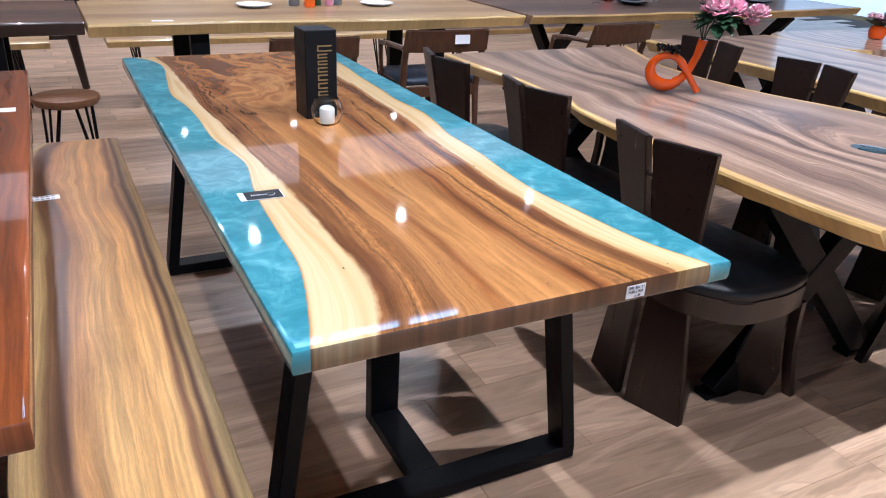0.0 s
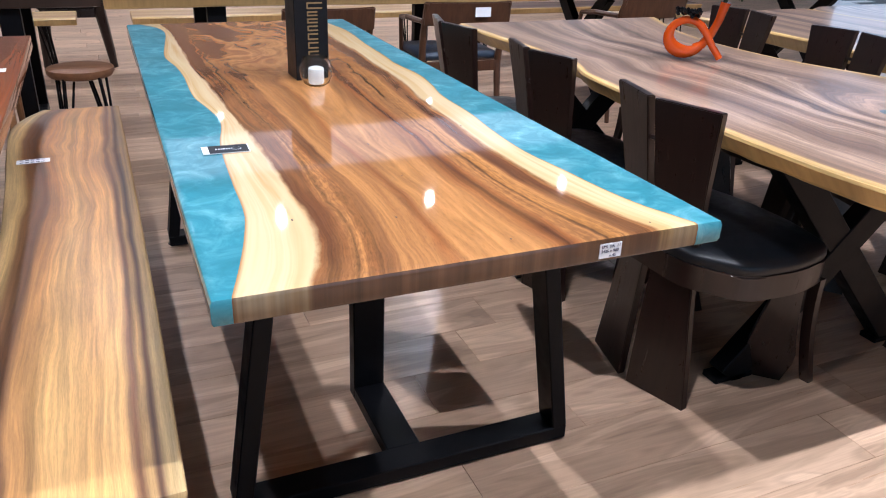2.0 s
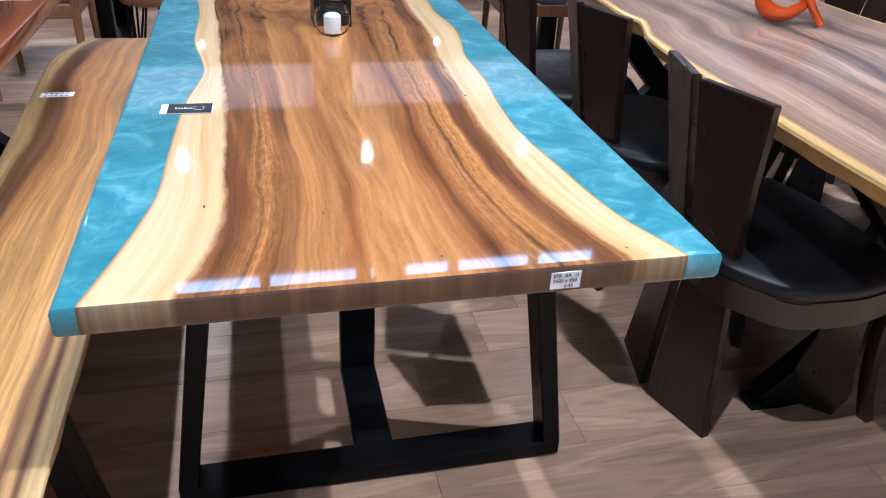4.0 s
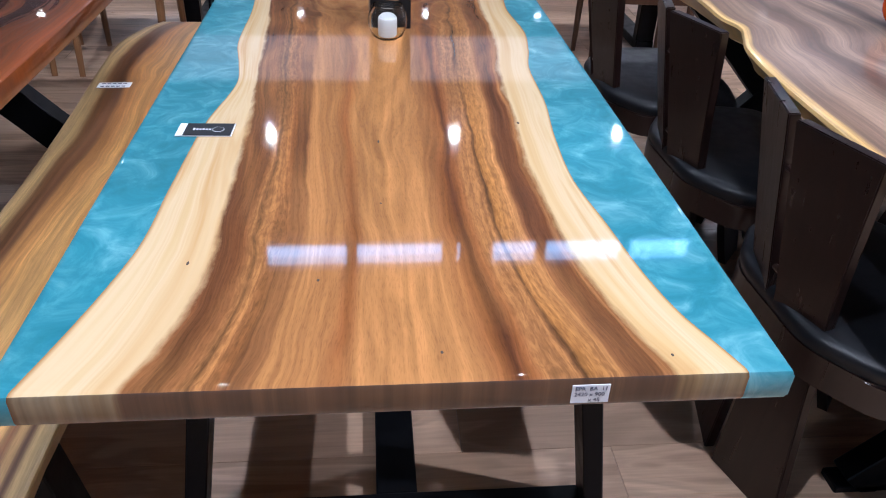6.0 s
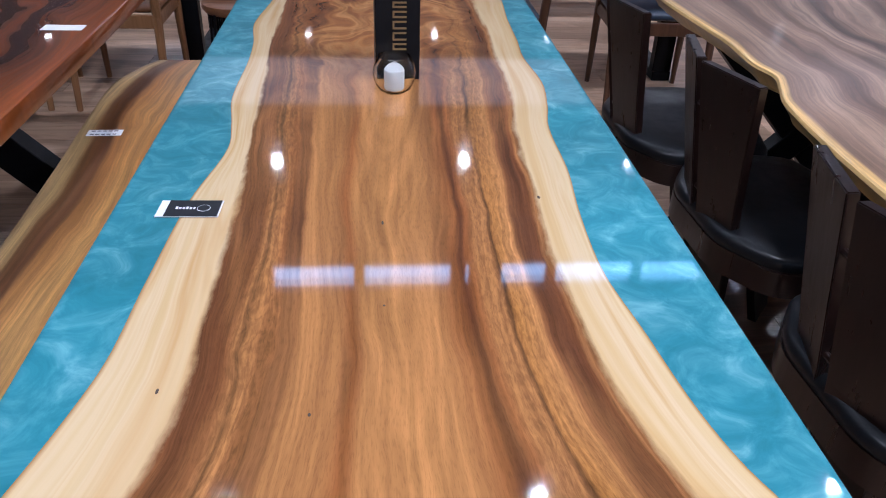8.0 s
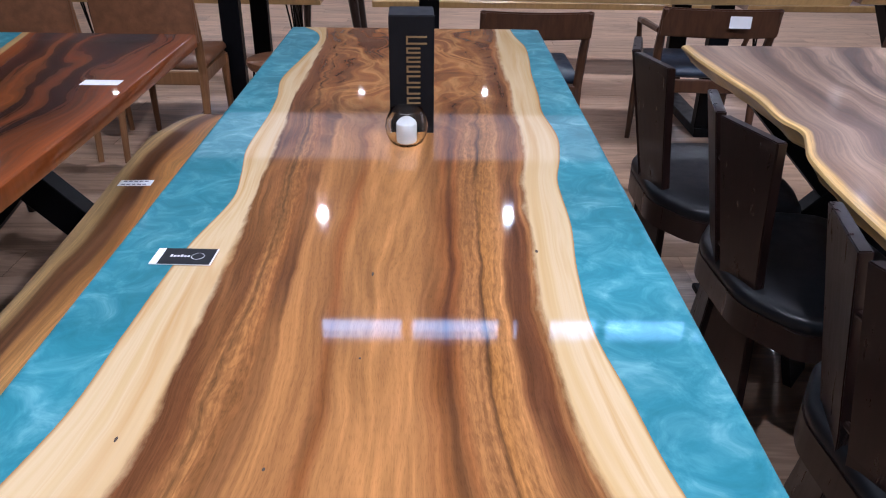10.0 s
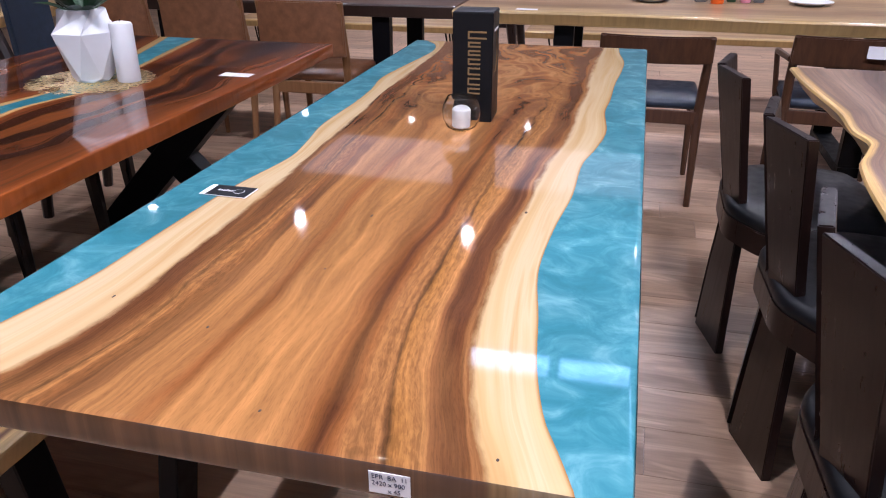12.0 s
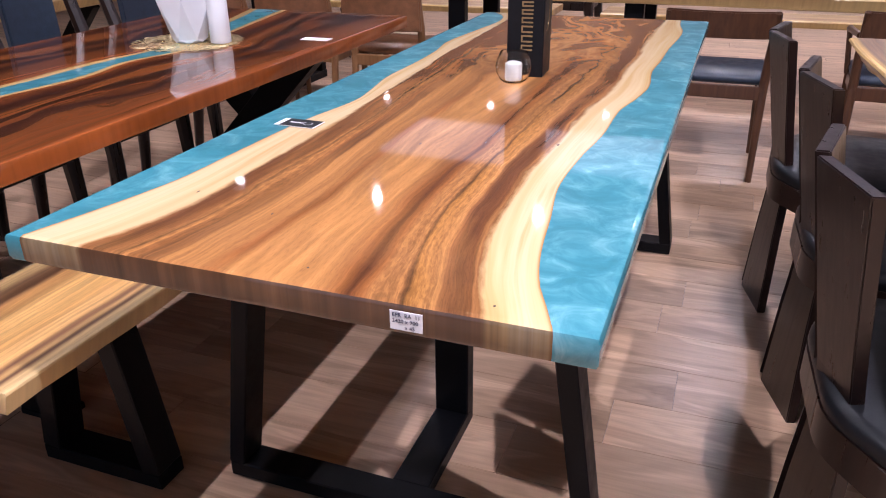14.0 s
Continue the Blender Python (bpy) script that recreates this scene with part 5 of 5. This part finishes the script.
n1 = framed_chair("navy_chair", "dark wood chair with navy leather back", (-2.03, 1.62, 0), -90, espresso, navy_leather, G4, 0.46, 0.96, 0.44, True, back_w=0.25, stout=1.6)
copy_thing(n1, pose(-2.03, 2.25, 0, 0, 0, -90))
copy_thing(n1, pose(-2.03, 1.0, 0, 0, 0, -90))
blond2 = thing("blond_table", "blond slab table beyond the navy chairs", "table", (-3.6, 0.8, 0))
smooth(part("slab", slab(curve_through([(0, 0), (2.4, 0)]), curve_through([(0, 0.95), (1.2, 1.0), (2.4, 0.95)]), 0, 2.4, TOP, 0.07, 30, 12, 0.012, 0.012, 0.006, None, 0.03, 0.03, 0.012, 43), blond_slab, blond2), 35)
cross_leg(blond2, 0.1, 0.85, 0.5, TOP - 0.071)
cross_leg(blond2, 0.1, 0.85, 1.9, TOP - 0.071)

framed_chair("tall_chair", "dark red-brown wooden chair at the end of the dark table", (-0.52, 5.62, 0), 90, espresso, dark_leather, "", 0.46, 0.98, 0.30, False, stout=1.9)
stool = thing("hairpin_stool", "round wooden stool on black hairpin legs", "stool", (-0.67, 3.22, 0))
smooth(part("seat", lathe(bmesh.new(), [(0.12, 0.405), (0.145, 0.412), (0.157, 0.43), (0.155, 0.45), (0.13, 0.455)], 32), stool_wood, stool, "turned wooden seat"), 40)
for k in range(4):
    a = radians(45 + 90 * k)
    hairpin(stool, 0.10 * math.cos(a), 0.10 * math.sin(a), 0.42, 0.06 * math.cos(a), 0.06 * math.sin(a))


def plate(x, y, z, r=0.11, mat=None, label="round white ceramic plate on the table"):
    ob = thing("dinner_plate", label, "plate", (x, y, z), group="plates on the back tables")
    smooth(part("plate_body", lathe(bmesh.new(), [(r * 0.55, 0.0), (r * 0.6, 0.003), (r, 0.017), (r, 0.020), (r * 0.62, 0.007), (0.001, 0.006)], 32), mat or white_ceramic, ob), 50)
    return ob


plate(0.46, 3.92, TOP + 0.001)
plate(1.27, 3.92, TOP + 0.001)
plate(3.3, 3.78, TOP + 0.001, 0.12, black_bead, "round dark glazed plate on the walnut table")
plate(4.58, 3.74, TOP + 0.001, 0.12, black_bead, "round dark glazed plate on the walnut table")
for x, y in ((3.02, 3.86), (3.62, 3.9), (4.3, 3.95)):
    wine = thing("wine_glass", "clear stemmed wine glass on the walnut table", "glass", (x, y, TOP + 0.001), group="wine glasses")
    gl = smooth(part("glass_body", lathe(bmesh.new(), [(0.034, 0.0), (0.034, 0.003), (0.006, 0.008), (0.0045, 0.09), (0.03, 0.115), (0.038, 0.15), (0.032, 0.20), (0.031, 0.20), (0.0365, 0.15), (0.028, 0.118), (0.002, 0.10)], 20), clear_glass, wine), 50)
    gl.visible_shadow = False
cup = thing("red_candle_cup", "small glossy red candle cup on the walnut table", "candle holder", (3.22, 3.98, TOP + 0.001))
smooth(part("cup_body", lathe(bmesh.new(), [(0.03, 0.0), (0.045, 0.01), (0.05, 0.04), (0.042, 0.075), (0.038, 0.075), (0.044, 0.04), (0.03, 0.012)], 20), red_glaze, cup), 50)


def bottle(x, y, prof_, mat, label, cap=None):
    ob = thing("condiment_bottle", label, "bottle", (x, y, TOP + 0.001), group="condiments on the blond table")
    smooth(part("bottle_body", lathe(bmesh.new(), prof_, 20), mat, ob), 50)
    top = prof_[-1]
    part("cap", lathe(bmesh.new(), [(top[0] + 0.004, top[1]), (top[0] + 0.004, top[1] + 0.02), (top[0], top[1] + 0.022)], 16), cap or white_ceramic, ob)
    return ob


bottle(0.80, 3.88, [(0.032, 0), (0.034, 0.004), (0.034, 0.13), (0.014, 0.16)], sauce_orange, "orange sauce bottle with pale cap")
bottle(0.72, 3.95, [(0.03, 0), (0.035, 0.01), (0.035, 0.09), (0.026, 0.11)], clear_glass, "clear glass jar with lid")
bottle(0.88, 3.97, [(0.022, 0), (0.024, 0.004), (0.024, 0.09), (0.016, 0.10)], leaf_green, "small green seasoning bottle")
bottle(0.95, 3.95, [(0.024, 0), (0.026, 0.004), (0.026, 0.10), (0.018, 0.11)], petal_pink, "small pink seasoning bottle")
bottle(1.02, 3.98, [(0.026, 0), (0.028, 0.004), (0.028, 0.10), (0.02, 0.115)], clear_glass, "small clear glass shaker")

# far corner beyond the second walnut table
rt = thing("round_slab_table", "low round-ended dark slab table near the bright window", "table", (3.42, 1.98, 0))
smooth(part("slab", slab(curve_through([(0, 0.2), (0.1, 0.05), (0.35, 0.0), (0.62, 0.06), (0.72, 0.22)]), curve_through([(0, 0.7), (0.1, 0.85), (0.35, 0.92), (0.62, 0.86), (0.72, 0.7)]), 0, 0.72, 0.72, 0.07, 30, 12, 0.012, 0.012, 0.006, None, 0.03, 0.03, 0.01, 51), walnut_slab, rt, "walnut slab with dark bark edge"), 35)
cross_leg(rt, 0.12, 0.8, 0.2, 0.649)
cross_leg(rt, 0.12, 0.8, 0.52, 0.649)
pot = thing("flower_pot", "small orange pot of white flowers on the round table", "flowers", (4.10, 2.30, 0.7205))
smooth(part("pot", lathe(bmesh.new(), [(0.030, 0.0), (0.045, 0.005), (0.055, 0.05), (0.040, 0.085), (0.034, 0.085), (0.046, 0.05)], 20), orange_glaze, pot), 50)
for k in range(5):
    a = k * 2.4
    flower(pot, (0.05 * math.cos(a), 0.05 * math.sin(a), 0.115 + 0.02 * (k % 3)), 0.036, 40 + k, 1.1)
for k in range(14):
    a = k * 2.4
    bm = bmesh.new()
    leaf(bm, (0.02 * math.cos(a), 0.02 * math.sin(a), 0.08), (0.10 * math.cos(a), 0.10 * math.sin(a), 0.12), 0.035, 0.0)
    part("leaf", bm, leaf_green, pot)
copy_thing(c1, pose(4.0, 1.62, 0, 0, 0, 90))
paper_label(-0.15, 3.42, TOP + 0.0005, 0, 0.11, 0.05, 0)

# ---- floor planks ----
PW, PL = 0.19, 1.22


def plank_mesh():
    bm = bmesh.new()
    g = 0.0003
    x0, x1, y0, y1 = g, PL - g, g, PW - g
    top = [bm.verts.new(p) for p in ((x0 + 0.0008, y0 + 0.0008, 0), (x1 - 0.0008, y0 + 0.0008, 0), (x1 - 0.0008, y1 - 0.0008, 0), (x0 + 0.0008, y1 - 0.0008, 0))]
    low = [bm.verts.new(p) for p in ((x0, y0, -0.0015), (x1, y0, -0.0015), (x1, y1, -0.0015), (x0, y1, -0.0015))]
    base = [bm.verts.new((v.co.x, v.co.y, -0.0055)) for v in low]
    bm.faces.new(top)
    for a, b in ((low, top), (base, low)):
        for k in range(4):
            bm.faces.new((a[k], a[(k + 1) % 4], b[(k + 1) % 4], b[k]))
    return bm


pm = bpy.data.meshes.new("plank")
bm = plank_mesh()
bm.to_mesh(pm)
bm.free()
pm.materials.append(floor_wood)
rest = bmesh.new()
rnd = random.Random(12)
row = 0
y = 0.205 - PW * 30
while y < FLOOR_Y1 - PW:
    k = round((y - 0.205) / PW)
    shift = {4: 0.53, 7: 0.51, 6: 0.45, 5: -0.05}.get(k, rnd.uniform(0, PL))
    x = shift - PL * math.ceil((shift - FLOOR_X0) / PL) + PL
    while x < FLOOR_X1 - PL:
        if -2.2 < x < 2.6 and -0.8 < y < 5.2:
            ob = new("plank", pm)
            ob.parent = floor
            ob.location = (x, y, 0)
        else:
            vs = [rest.verts.new(p) for p in ((x + 0.001, y + 0.001, 0), (x + PL - 0.001, y + 0.001, 0), (x + PL - 0.001, y + PW - 0.001, 0), (x + 0.001, y + PW - 0.001, 0))]
            rest.faces.new(vs)
        x += PL
    y += PW
ob = part("plank_field", rest, floor_wood, floor)
tagged(ob, kind="stuff")
